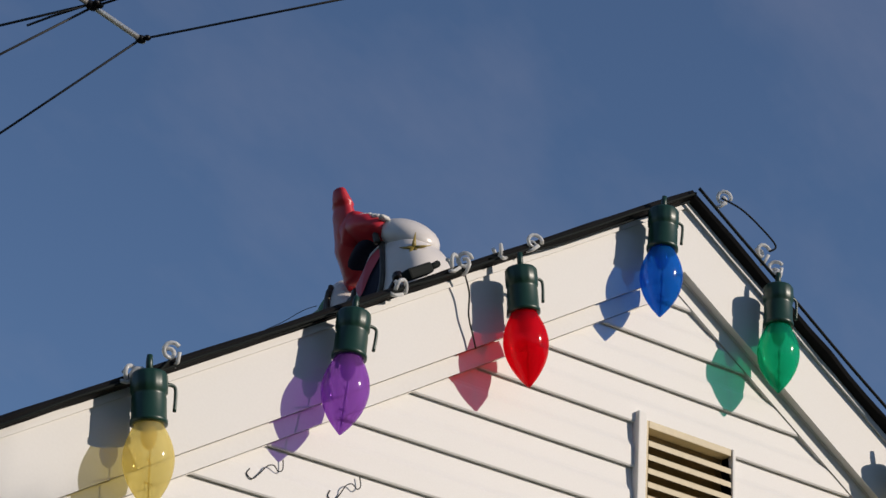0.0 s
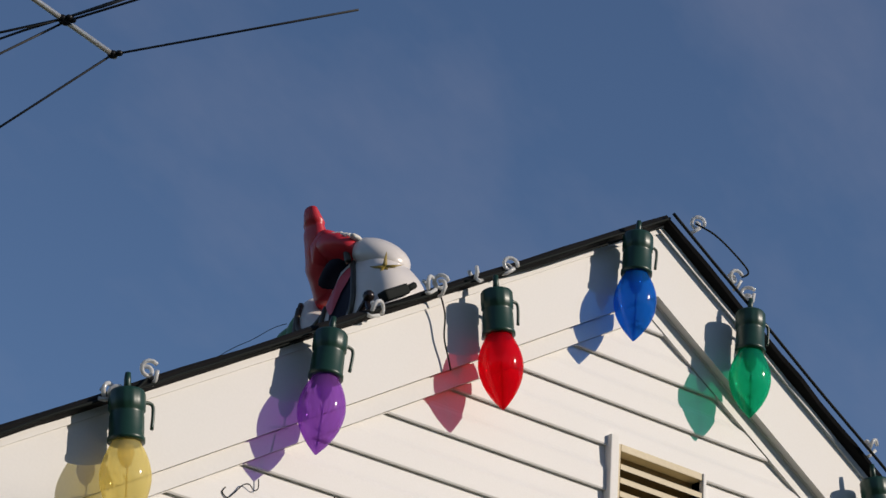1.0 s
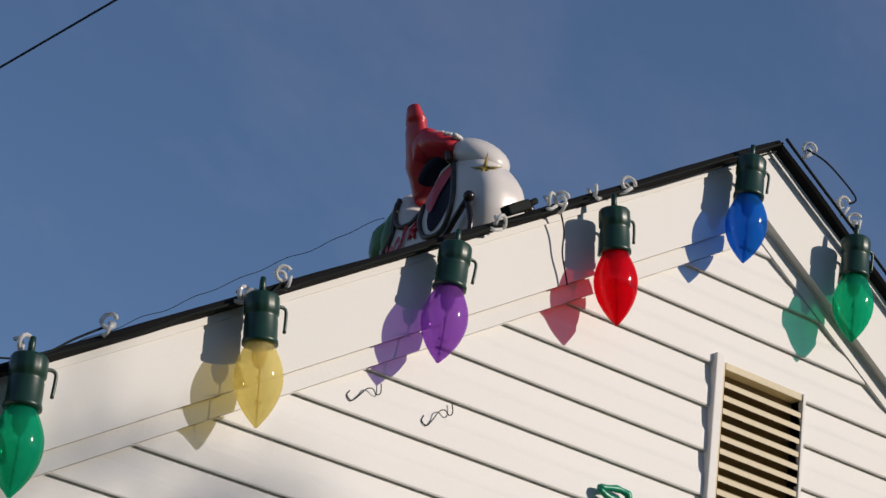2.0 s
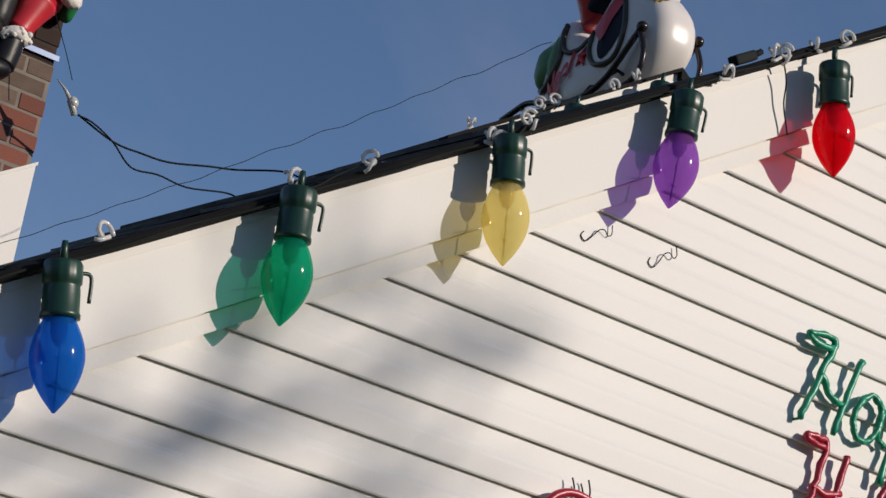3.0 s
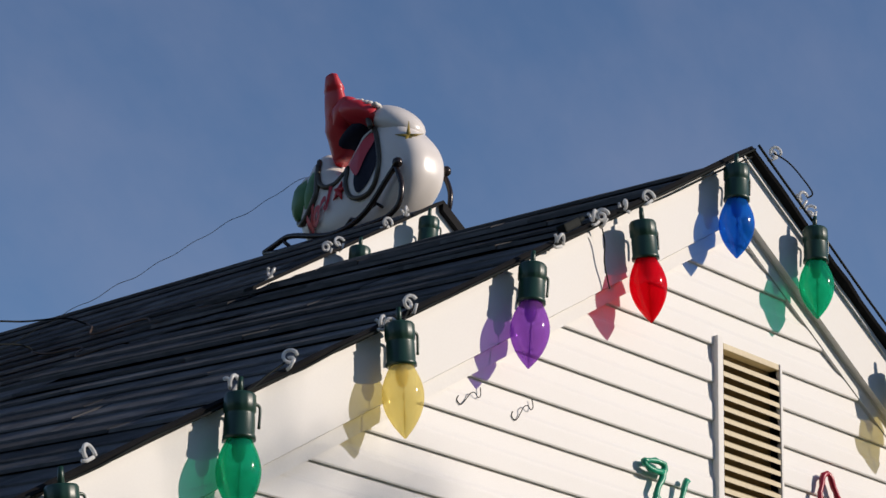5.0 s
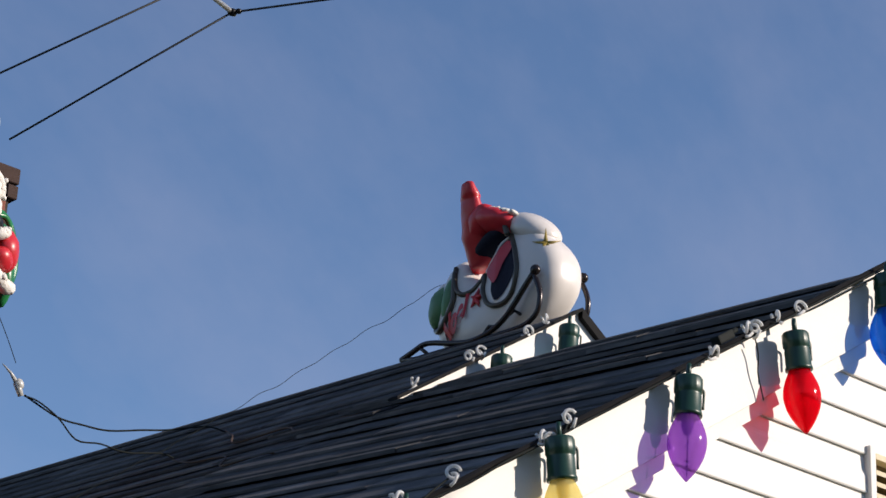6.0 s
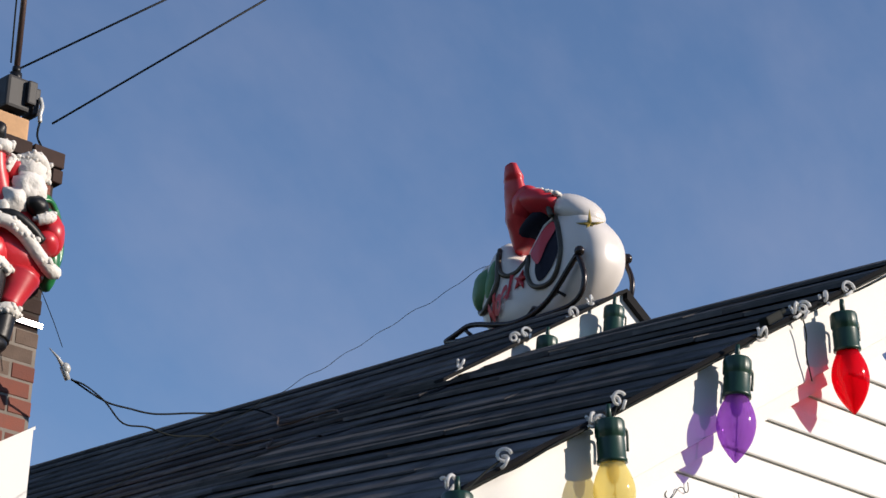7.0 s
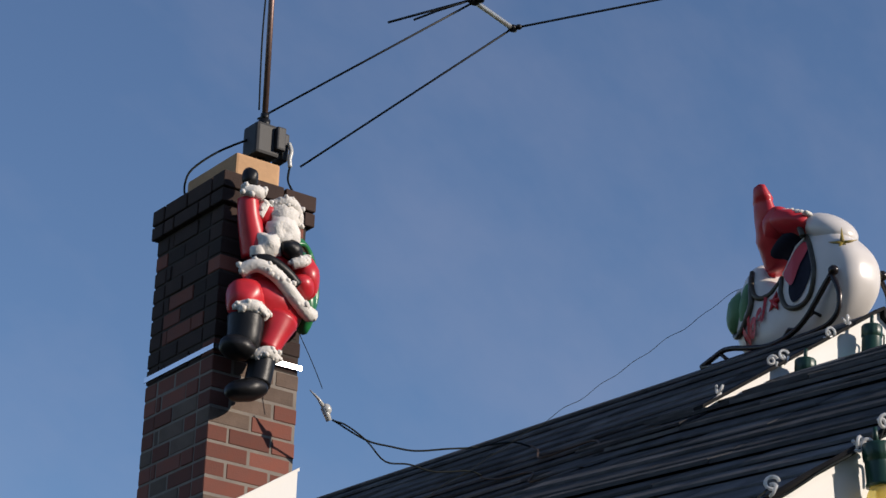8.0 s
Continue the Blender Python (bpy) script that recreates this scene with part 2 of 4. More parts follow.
# ---- plan ----
COURSE = 0.127                 # siding exposure
SLOPE = 0.646                  # rise of the roof per metre across
LIFT = 0.055                   # rise of the roof per metre along its ridge
APEX_X, APEX_Z = 0.13, 4.722   # top of the roof edge over the front gable
HALF = 3.15                    # half the gable's width
FACE = -0.050                  # face of the fascia
BACK_Y = 1.95                  # second, wider gable behind
BACK_X = 0.645                 # its ridge


def rake(x):
    return APEX_Z - SLOPE * abs(x - APEX_X)


def roof_left(x, y):
    return APEX_Z + SLOPE * (x - APEX_X) + LIFT * (y + 0.07)



def front_surface(x, y):
    """Top of the front roof's deck: sagging at the ridge, fuller lower down and at the back."""
    return roof_left(x, y) - 0.050 + 0.036 * min(1.0, (APEX_X - x) / 0.45) * max(0.0, min(1.0, y / 1.9))


# ---- ground ----
bm = bmesh.new()
bmesh.ops.create_grid(bm, x_segments=40, y_segments=40, size=1500)
tagged(link("ground", bm, SOIL), "dull winter lawn that reaches the horizon", "ground", kind="structure")

# ---- added unseen tree-line screen: closes the yard's far side, cuts low sky light ----
bm = bmesh.new()
ridge_line = []
for i in range(73):
    a = radians(180 + 180 * i / 72)
    ridge_line.append((34 * math.cos(a), 34 * math.sin(a) - 4, 8.6 + 1.6 * noise.noise((i * 0.35, 1, 2)) + 0.8 * noise.noise((i * 1.3, 4, 2))))
near_v = [[bm.verts.new((x * k, y * k, z)) for k, z in ((1.0, 0.0), (1.0, h), (1.1, h * 0.97), (1.1, 0.0))] for x, y, h in ridge_line]
for a, b in zip(near_v, near_v[1:]):
    for i in range(4):
        bm.faces.new((a[i], b[i], b[(i + 1) % 4], a[(i + 1) % 4]))
bm.faces.new(near_v[0]), bm.faces.new(near_v[-1][::-1])
tagged(link("backdrop", bm, SKY_SCREEN), "added unseen screen around the yard, shaped as a dark tree line", "woods", kind="structure")

# ---- front gable wall: body behind the siding ----
LEFT, RIGHT = APEX_X - HALF, APEX_X + HALF
VENT = (-0.005, 0.343, 3.478, 4.030)  # outer frame of the gable vent: x, x, z, z
bm = bmesh.new()
eave = rake(LEFT) - 0.10
top = APEX_Z - 0.10
prism(bm, [(LEFT + 0.1, 0), (LEFT + 0.1, eave), (APEX_X, top), (RIGHT - 0.1, eave), (RIGHT - 0.1, 0)], 0.03, 0.15)
wall_front = tagged(link("wall_front", bm, INNER), "white vinyl clapboard gable wall with horizontal laps", "wall", kind="structure")
bm = bmesh.new()
box(bm, (LEFT + 0.1, 0.15, 0), (LEFT + 0.25, 9.0, eave))
tagged(link("wall_side_left", bm, VINYL), "plain white side wall under the eave", "wall", kind="structure")
bm = bmesh.new()
box(bm, (RIGHT - 0.25, 0.15, 0), (RIGHT - 0.1, BACK_Y, eave))
tagged(link("wall_side_right", bm, VINYL), "plain white side wall under the eave", "wall", kind="structure")


def clapboard(z, x0a, x1a, x0b, x1b):
    """One lapped course: butt edge at z, recessed band at its top; ends follow the roof slope."""
    prof = [(0.028, 0.004), (-0.0158, 0.0), (-0.0180, 0.004), (-0.0172, 0.052), (-0.0160, 0.060), (-0.0118, 0.069), (-0.0096, 0.078), (-0.0086, 0.092), (-0.0060, COURSE + 0.002), (0.028, COURSE + 0.002)]
    bm = bmesh.new()
    rings = []
    for end in (0, 1):
        ring = []
        for y, dz in prof:
            k = dz / COURSE
            x = (x0a + (x0b - x0a) * k) if end == 0 else (x1a + (x1b - x1a) * k)
            ring.append(bm.verts.new((x, y, z + dz)))
        rings.append(ring)
    n = len(prof)
    for i in range(n):
        bm.faces.new((rings[0][i], rings[1][i], rings[1][(i + 1) % n], rings[0][(i + 1) % n]))
    bm.faces.new(rings[0][::-1])
    bm.faces.new(rings[1])
    return bm


INSET = 0.305  # how far the siding ends below the roof edge
for k in range(-27, 4):
    z = 4.0 + COURSE * k
    if z < 0.05:
        continue

    def ends(zz):
        reach = (APEX_Z - INSET - zz) / SLOPE
        reach = max(0.02, min(reach, HALF - 0.12))
        return APEX_X - reach, APEX_X + reach

    (a0, a1), (b0, b1) = ends(z), ends(z + COURSE)
    if VENT[2] - 0.02 < z + COURSE * 0.5 < VENT[3]:
        part("clapboard", clapboard(z, a0, VENT[0] + 0.012, b0, VENT[0] + 0.012), VINYL, wall_front)
        part("clapboard", clapboard(z, VENT[1] - 0.012, a1, VENT[1] - 0.012, b1), VINYL, wall_front)
    else:
        part("clapboard", clapboard(z, a0, a1, b0, b1), VINYL, wall_front)

# ---- rake fascia boards ----


def rake_board(sign, y0, y1, drop0, drop1, apex_x, apex_z, length, slope=SLOPE):
    """A sloping board under a roof edge, from the apex down; drops are measured straight down from the edge."""
    bm = bmesh.new()
    out = [(apex_x, apex_z - drop0), (apex_x + sign * length, apex_z - slope * length - drop0),
           (apex_x + sign * length, apex_z - slope * length - drop1), (apex_x, apex_z - drop1)]
    prism(bm, out, y0, y1)
    return bm


trim_set = thing("trim_front", (0, 0, 0), "white metal-clad rake boards along the gable edge", "trim", kind="structure")
FASCIA_LOW = 0.248
for sign in (-1, 1):
    part("rake_board", rake_board(sign, FACE, 0.026, 0.024, FASCIA_LOW, APEX_X, APEX_Z, HALF + 0.15), ALUM, trim_set)
    # top bead of the metal cladding
    part("upper_bead", rake_board(sign, FACE - 0.007, FACE - 0.0005, 0.028, 0.054, APEX_X, APEX_Z, HALF + 0.15), ALUM, trim_set)
    part("groove", rake_board(sign, -0.027, 0.024, FASCIA_LOW + 0.0005, FASCIA_LOW + 0.0035, APEX_X, APEX_Z, HALF), TRIM, trim_set)
    part("groove", rake_board(sign, -0.010, 0.024, FASCIA_LOW + 0.0545, FASCIA_LOW + 0.0570, APEX_X, APEX_Z, HALF), TRIM, trim_set)
    # receiving channel where the siding ends
    part("siding_channel", rake_board(sign, -0.034 if sign < 0 else -0.021, 0.024, FASCIA_LOW + 0.004, FASCIA_LOW + 0.054, APEX_X, APEX_Z, HALF), TRIM, trim_set)

# ---- roofs ----


def slope_slab(xs, ys, z_of, thick=0.03):
    """A sloping slab between two x and two y, its top at z_of(x, y)."""
    bm = bmesh.new()
    tops = [bm.verts.new((x, y, z_of(x, y))) for x, y in ((xs[0], ys[0]), (xs[1], ys[0]), (xs[1], ys[1]), (xs[0], ys[1]))]
    lows = [bm.verts.new(v.co - Vector((0, 0, thick))) for v in tops]
    bm.faces.new(tops)
    bm.faces.new(lows[::-1])
    for i in range(4):
        bm.faces.new((tops[i], lows[i], lows[(i + 1) % 4], tops[(i + 1) % 4]))
    return bm


def roof_right(x, y):
    return APEX_Z - SLOPE * (x - APEX_X) + LIFT * (y + 0.07)


BACK_RIDGE, BACK_SLOPE, BACK_LIFT = 5.197, 0.661, 0.039


def back_left(x, y):
    return BACK_RIDGE + BACK_SLOPE * (x - BACK_X) + BACK_LIFT * (y - BACK_Y)


def back_right(x, y):
    return BACK_RIDGE - BACK_SLOPE * (x - BACK_X) + BACK_LIFT * (y - BACK_Y)


END_Y = 7.2


def back_surface(x, y):
    """Top of the back roof's shingles: it swells slightly towards the ridge."""
    return back_left(x, y) - 0.056 + 0.058 * max(0.0, min(1.0, (x + 0.42) / 1.065))


roof = thing("roof", (0, 0, 0), "dark weathered asphalt shingle roof over the front gable", "roof", kind="structure")
for x_low, x_high in ((LEFT - 0.2, APEX_X - 0.45), (APEX_X - 0.45, APEX_X)):
    part("deck", slope_slab((x_low, x_high), (0.030, BACK_Y), front_surface), SHINGLE, roof)
part("deck", slope_slab((APEX_X, RIGHT + 0.2), (0.030, BACK_Y), lambda x, y: roof_right(x, y) - 0.048), SHINGLE, roof)
back_roof = thing("roof_back", (0, 0, 0), "dark shingle roof of the wider part behind", "roof", kind="structure")
part("deck", slope_slab((LEFT - 0.2, -0.42), (BACK_Y, END_Y), lambda x, y: back_surface(x, y) - 0.016), SHINGLE, back_roof)
part("deck", slope_slab((-0.42, BACK_X), (BACK_Y, END_Y), lambda x, y: back_surface(x, y) - 0.016), SHINGLE, back_roof)
part("deck", slope_slab((BACK_X, RIGHT + 1.3), (BACK_Y, END_Y), lambda x, y: back_right(x, y) - 0.028), SHINGLE, back_roof)

# ---- second gable behind ----
bm = bmesh.new()
prism(bm, [(LEFT + 0.2, 0), (LEFT + 0.2, back_left(LEFT + 0.2, BACK_Y) - 0.1), (BACK_X, BACK_RIDGE - 0.1), (RIGHT + 1.2, back_right(RIGHT + 1.2, BACK_Y) - 0.1), (RIGHT + 1.2, 0)], BACK_Y + 0.05, BACK_Y + 0.2)
tagged(link("wall_back_gable", bm, VINYL), "white gable wall of the wider part behind", "wall", kind="structure")
trim_back = thing("trim_back", (0, 0, 0), "white rake boards of the gable behind", "trim", kind="structure")
for sign in (-1, 1):
    reach = 0.935 if sign < 0 else 3.5
    board = bmesh.new()
    prism(board, [(BACK_X, BACK_RIDGE - 0.013), (BACK_X + sign * reach, BACK_RIDGE - BACK_SLOPE * reach - 0.013),
                  (BACK_X + sign * reach, BACK_RIDGE - BACK_SLOPE * reach - (0.03 if sign < 0 else 0.26)), (BACK_X, BACK_RIDGE - 0.26)], BACK_Y - 0.03, BACK_Y + 0.049)
    part("rake_board", board, ALUM, trim_back)
    part("edge_strip", rake_board(sign, BACK_Y - 0.055, BACK_Y - 0.001, -0.004, 0.011 if sign < 0 else 0.040, BACK_X, BACK_RIDGE, 0.97 if sign < 0 else 3.5, BACK_SLOPE), DRIP, trim_back)

# ---- gable vent ----
vent = thing("gable_vent", (0, 0, 0), "tall louvred gable vent, beige slats in a white frame", "vent")
x0, x1, z0, z1 = VENT
bm = bmesh.new()
box(bm, (x0, -0.034, z0), (x0 + 0.028, 0.03, z1), bevel=0.003)
part("frame_side", bm, TRIM, vent)
bm = bmesh.new()
box(bm, (x1 - 0.012, -0.024, z0), (x1, 0.03, z1 - 0.012), bevel=0.003)
part("frame_side", bm, TRIM, vent)
bm = bmesh.new()
box(bm, (x0 + 0.029, -0.030, z0), (x1 - 0.013, 0.03, z0 + 0.030), bevel=0.003)
part("frame_bottom", bm, TRIM, vent)
bm = bmesh.new()
box(bm, (x0 + 0.046, 0.020, z0 + 0.032), (x1 - 0.014, 0.028, z1 - 0.014))
part("backing", bm, DARK, vent)
bm = bmesh.new()
box(bm, (x0 + 0.029, -0.020, z0 + 0.031), (x0 + 0.045, 0.028, z1 - 0.014), bevel=0.002)
part("inner_stile", bm, LOUVRE, vent, "beige stile")
bm = bmesh.new()
box(bm, (x0 + 0.046, -0.020, z1 - 0.034), (x1 - 0.014, 0.019, z1 - 0.013), bevel=0.002)
part("head_rail", bm, LOUVRE, vent)
bm = bmesh.new()
slat_z0, slat_n = z0 + 0.045, 12
pitch = (z1 - 0.045 - slat_z0) / slat_n
prof = [(-0.020, -0.002), (-0.020, 0.013), (0.017, 0.034), (0.017, 0.028)]
a = [bm.verts.new((x0 + 0.046, y, z)) for y, z in prof]
b = [bm.verts.new((x1 - 0.014, y, z)) for y, z in prof]
bm.faces.new(a), bm.faces.new(b[::-1])
for i in range(4):
    bm.faces.new((a[i], b[i], b[(i + 1) % 4], a[(i + 1) % 4]))
first = part("slat", bm, LOUVRE, vent)
first.location.z = slat_z0
for i in range(1, slat_n):
    s = new("slat", first.data)
    s.parent, s.location = vent, (0, 0, slat_z0 + pitch * i)

# ---- giant bulb ornaments ----


def bulb_ornament(colour, label, group="giant bulb ornaments along the rake"):
    """Socket top at the origin, hanging down; hook at +x."""
    th = thing("bulb_ornament", (0, 0, 0), label, "bulb ornament", group)
    bm = bmesh.new()
    lathe(bm, [(0.024, 0.002), (0.038, 0.0), (0.0415, -0.006), (0.0420, -0.028), (0.0415, -0.046), (0.0385, -0.050), (0.0385, -0.056), (0.0395, -0.060), (0.0400, -0.108), (0.0425, -0.112), (0.0425, -0.121), (0.037, -0.1225)], 56)
    for v in bm.verts:
        if -0.047 < v.co.z < -0.006:
            v.co.xy *= 1 + 0.012 * math.cos(14 * math.atan2(v.co.y, v.co.x))
    part("socket", bm, SOCKET, th, "dark green ribbed socket")
    bm = bmesh.new()
    prof = []
    for i in range(19):
        t = i / 18
        z = -0.116 - 0.205 * t
        r = 0.030 + 0.028 * math.sin(math.pi * min(t / 0.42, 1) * 0.5) if t < 0.42 else 0.058 * max(0.0, math.cos((t - 0.42) / 0.58 * math.pi / 2)) ** 0.82
        prof.append((max(r, 0.003), z))
    lathe(bm, prof, 36)
    part("bulb", bm, BULB[colour], th, colour + " see-through plastic bulb", smooth=True)
    bm = bmesh.new()
    lathe(bm, [(0.004, -0.1225), (0.017, -0.128), (0.019, -0.150), (0.012, -0.172), (0.003, -0.180)], 12)
    part("lamp_inside", bm, BULB[colour], th, smooth=True)
    bm = bmesh.new()
    tube(bm, [(0, 0, -0.01), (0, 0, 0.030), (0.001, 0, 0.046)], [0.0085, 0.0080, 0.0065], 10)
    part("stem", bm, SOCKET, th)
    bm = bmesh.new()
    tube(bm, [(0.004, 0, -0.175), (0.002, 0, -0.24), (0, 0, -0.300)], 0.0018, 6)
    for z, a in ((-0.205, 0.9), (-0.258, 2.3)):
        r = 0.030 - 0.9 * max(0.0, -0.235 - z)
        tube(bm, [(-r * math.cos(a), -r * math.sin(a), z - 0.004), (r * math.cos(a), r * math.sin(a), z + 0.004)], 0.0018, 5)
    part("light_string_inside", bm, BULB[colour], th, "thin light string inside the bulb")
    bm = bmesh.new()
    tube(bm, smooth_line([(0.040, 0, -0.022), (0.052, 0, -0.016), (0.066, 0, -0.020), (0.068, 0, -0.04), (0.065, 0, -0.078)], 4), 0.0045, 6)
    part("hook", bm, SOCKET, th)
    return th


ORNAMENTS = [  # colour, x and z of the socket's top, lean
    ("blue", -2.557, 2.959, -9), ("green", -2.031, 3.313, -2), ("yellow", -1.485, 3.649, -6), ("purple", -0.959, 3.969, 3),
    ("red", -0.472, 4.251, -7), ("blue", -0.004, 4.584, 2), ("green", 0.412, 4.492, 1), ("yellow", 0.890, 4.132, -9),
]
masters = {}
for colour, x, z, lean in ORNAMENTS:
    m = pose(x - 0.004, -0.121, z, -1, lean, 0)
    if colour in masters:
        copy_thing(masters[colour], m)
    else:
        masters[colour] = bulb_ornament(colour, "giant %s Christmas bulb ornament in a dark green socket" % colour)
        masters[colour].matrix_basis = m
for colour, x, dz in (("green", 0.515, 0.045), ("blue", 0.150, 0.035)):
    copy_thing(masters[colour], pose(x, BACK_Y - 0.11, back_left(x, BACK_Y) - dz, 0, 3, 0))

# ---- chimney ----
CH = (-1.445, -1.032, 3.602, 4.150)  # x, x, y, y
CH_TOP = 5.775
chimney = thing("chimney", (CH[0], CH[2], 3.9), "brick chimney, red below and sooty brown above, with clay flue", "chimney")


def at_chimney(ob):
    ob.location = -Vector((CH[0], CH[2], 3.9))
    return ob


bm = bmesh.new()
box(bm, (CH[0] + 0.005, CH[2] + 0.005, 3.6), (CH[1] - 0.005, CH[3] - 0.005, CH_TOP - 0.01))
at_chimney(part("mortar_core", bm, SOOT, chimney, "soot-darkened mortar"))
bm = bmesh.new()
box(bm, (CH[0] + 0.003, CH[2] + 0.003, 3.6), (CH[1] - 0.003, CH[3] - 0.003, 4.965))
at_chimney(part("mortar_core", bm, MORTAR, chimney, "pale lime mortar"))
CAP_Z = CH_TOP - 0.145


def brick_mesh(w, d, h):
    bm = bmesh.new()
    box(bm, (0, 0, 0), (w, d, h))
    bmesh.ops.bevel(bm, geom=bm.edges[:], offset=0.003, segments=1, affect="EDGES")
    me = bpy.data.meshes.new("brick")
    bmesh.ops.recalc_face_normals(bm, faces=bm.faces[:])
    bm.to_mesh(me)
    bm.free()
    return me


brick_cache = {}


def lay(x, y, z, w, d, h, mat):
    key = (round(w, 3), round(d, 3), round(h, 3), mat.name)
    if key not in brick_cache:
        brick_cache[key] = brick_mesh(w, d, h)
        brick_cache[key].materials.append(mat)
    ob = new("brick", brick_cache[key])
    ob.parent = chimney
    ob.location = Vector((x, y, z)) - Vector((CH[0], CH[2], 3.9))


rng = random.Random(4)
ROW, HIGH, DEEP = 0.0735, 0.0635, 0.095


def ring(z, lo, hi, odd, high, tone):
    """One course of bricks round a rectangle."""
    (xa, ya), (xb, yb) = lo, hi
    for side in range(4):
        along = (xb - xa) if side % 2 == 0 else (yb - ya) - 2 * DEEP - 0.02
        full, pos = 0.203, (-0.1015 if odd else 0.0)
        if side % 2:
            pos = -0.1015 if not odd else 0.0
        while pos < along - 0.02:
            s, e = max(pos, 0), min(pos + full - 0.010, along)
            if e - s > 0.02:
                j = rng.uniform(-0.003, 0.003)
                if side == 0:
                    lay(xa + s, ya + j, z, e - s, DEEP, high, tone())
                elif side == 2:
                    lay(xa + s, yb - DEEP + j, z, e - s, DEEP, high, tone())
                elif side == 1:
                    lay(xb - DEEP + j, ya + DEEP + 0.01 + s, z, DEEP, e - s, high, tone())
                else:
                    lay(xa + j, ya + DEEP + 0.01 + s, z, DEEP, e - s, high, tone())
            pos += full


def lower_tone():
    return rng.choice([BRICK, BRICK, BRICK, BRICK_GREY])


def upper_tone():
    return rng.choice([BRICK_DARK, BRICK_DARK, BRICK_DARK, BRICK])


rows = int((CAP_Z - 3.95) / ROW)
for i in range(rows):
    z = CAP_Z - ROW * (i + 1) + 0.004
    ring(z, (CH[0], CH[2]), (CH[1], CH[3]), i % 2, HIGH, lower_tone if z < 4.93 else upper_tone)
G = 0.022
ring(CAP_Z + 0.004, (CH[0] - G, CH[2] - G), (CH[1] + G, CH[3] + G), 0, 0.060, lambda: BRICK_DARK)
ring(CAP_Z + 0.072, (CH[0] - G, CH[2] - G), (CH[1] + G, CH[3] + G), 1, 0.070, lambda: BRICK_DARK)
bm = bmesh.new()
fx0, fx1, fy0, fy1 = CH[0] + 0.055, CH[1] - 0.14, CH[2] + 0.02, CH[3] - 0.12
box(bm, (fx0, fy0, CH_TOP - 0.02), (fx1, fy1, CH_TOP + 0.115), bevel=0.012)
at_chimney(part("flue", bm, CLAY, chimney, "square orange clay flue liner"))
for z, lift in ((5.655, 0.0), (4.985, 0.0)):
    for y0, y1, xa, xb in ((CH[2] - 0.012, CH[3] + 0.01, CH[0] - 0.006, CH[0] - 0.002),):
        bm = bmesh.new()
        box(bm, (xa, y0, z), (xb, y1, z + 0.022))
        box(bm, (CH[0] - 0.006, CH[2] - 0.012, z), (CH[1] + 0.006, CH[2] - 0.008, z + 0.022))
        at_chimney(part("strap", bm, STEEL, chimney, "bright metal strap"))
# white base cladding, its top following the roof
bm = bmesh.new()
lowx, highx = CH[0] - 0.02, CH[1] + 0.008
za = 4.393 + (lowx + 1.26) * 0.683
zb = 4.393 + (highx + 1.26) * 0.683
prism(bm, [(lowx, 3.7), (lowx, za), (highx, zb), (highx, 3.7)], CH[2] - 0.022, CH[2] - 0.008)
prism(bm, [(lowx - 0.01, za - 0.002), (lowx - 0.01, za + 0.012), (highx + 0.004, zb + 0.012), (highx + 0.004, zb - 0.002)], CH[2] - 0.030, CH[2] - 0.004)
at_chimney(part("base_cladding", bm, ALUM, chimney, "white metal cladding at the roof line"))

# ---- roof edge along the front rakes ----
for sign in (-1, 1):
    bm = bmesh.new()
    n = 46
    length = HALF + 0.2
    outer = []
    for i in range(n + 1):
        d = length * i / n
        x, z = APEX_X + sign * d, APEX_Z - SLOPE * d
        jag = 0.009 * noise.noise((d * 9, sign * 3.0, 1.0))
        rise = 0.004 * noise.noise((d * 5, sign * 3.0, 7.0)) - 0.004 * (1 - min(d / 0.06, 1))
        outer.append([bm.verts.new((x, y, z + dz)) for y, dz in ((-0.080 + jag, -0.024), (-0.086 + jag, -0.012 + rise), (-0.078 + jag, -0.002 + rise), (-0.058 + jag, -0.006 + rise), (-0.020, -0.048))])
    for a, b in zip(outer, outer[1:]):
        for i in range(5):
            bm.faces.new((a[i], a[(i + 1) % 5], b[(i + 1) % 5], b[i]))
    bm.faces.new(outer[0])
    bm.faces.new(outer[-1][::-1])
    part("edge_course", bm, DRIP, roof, "dark curled shingle edge")

# ---- wires along the roof edge ----


def wire(name, pts, r, label, category="cable", mat=WIRE, sides=6):
    bm = bmesh.new()
    tube(bm, smooth_line(pts, 5), r, sides)
    return tagged(link(name, bm, mat), label, category)


def along_left(d0, d1, n, drop, y, wobble, seed):
    out = []
    for i in range(n + 1):
        d = d0 + (d1 - d0) * i / n
        out.append((APEX_X - d, y + 0.006 * noise.noise((d * 7, seed, 0)), APEX_Z - SLOPE * d + drop + wobble * noise.noise((d * 6, seed, 5))))
    return out


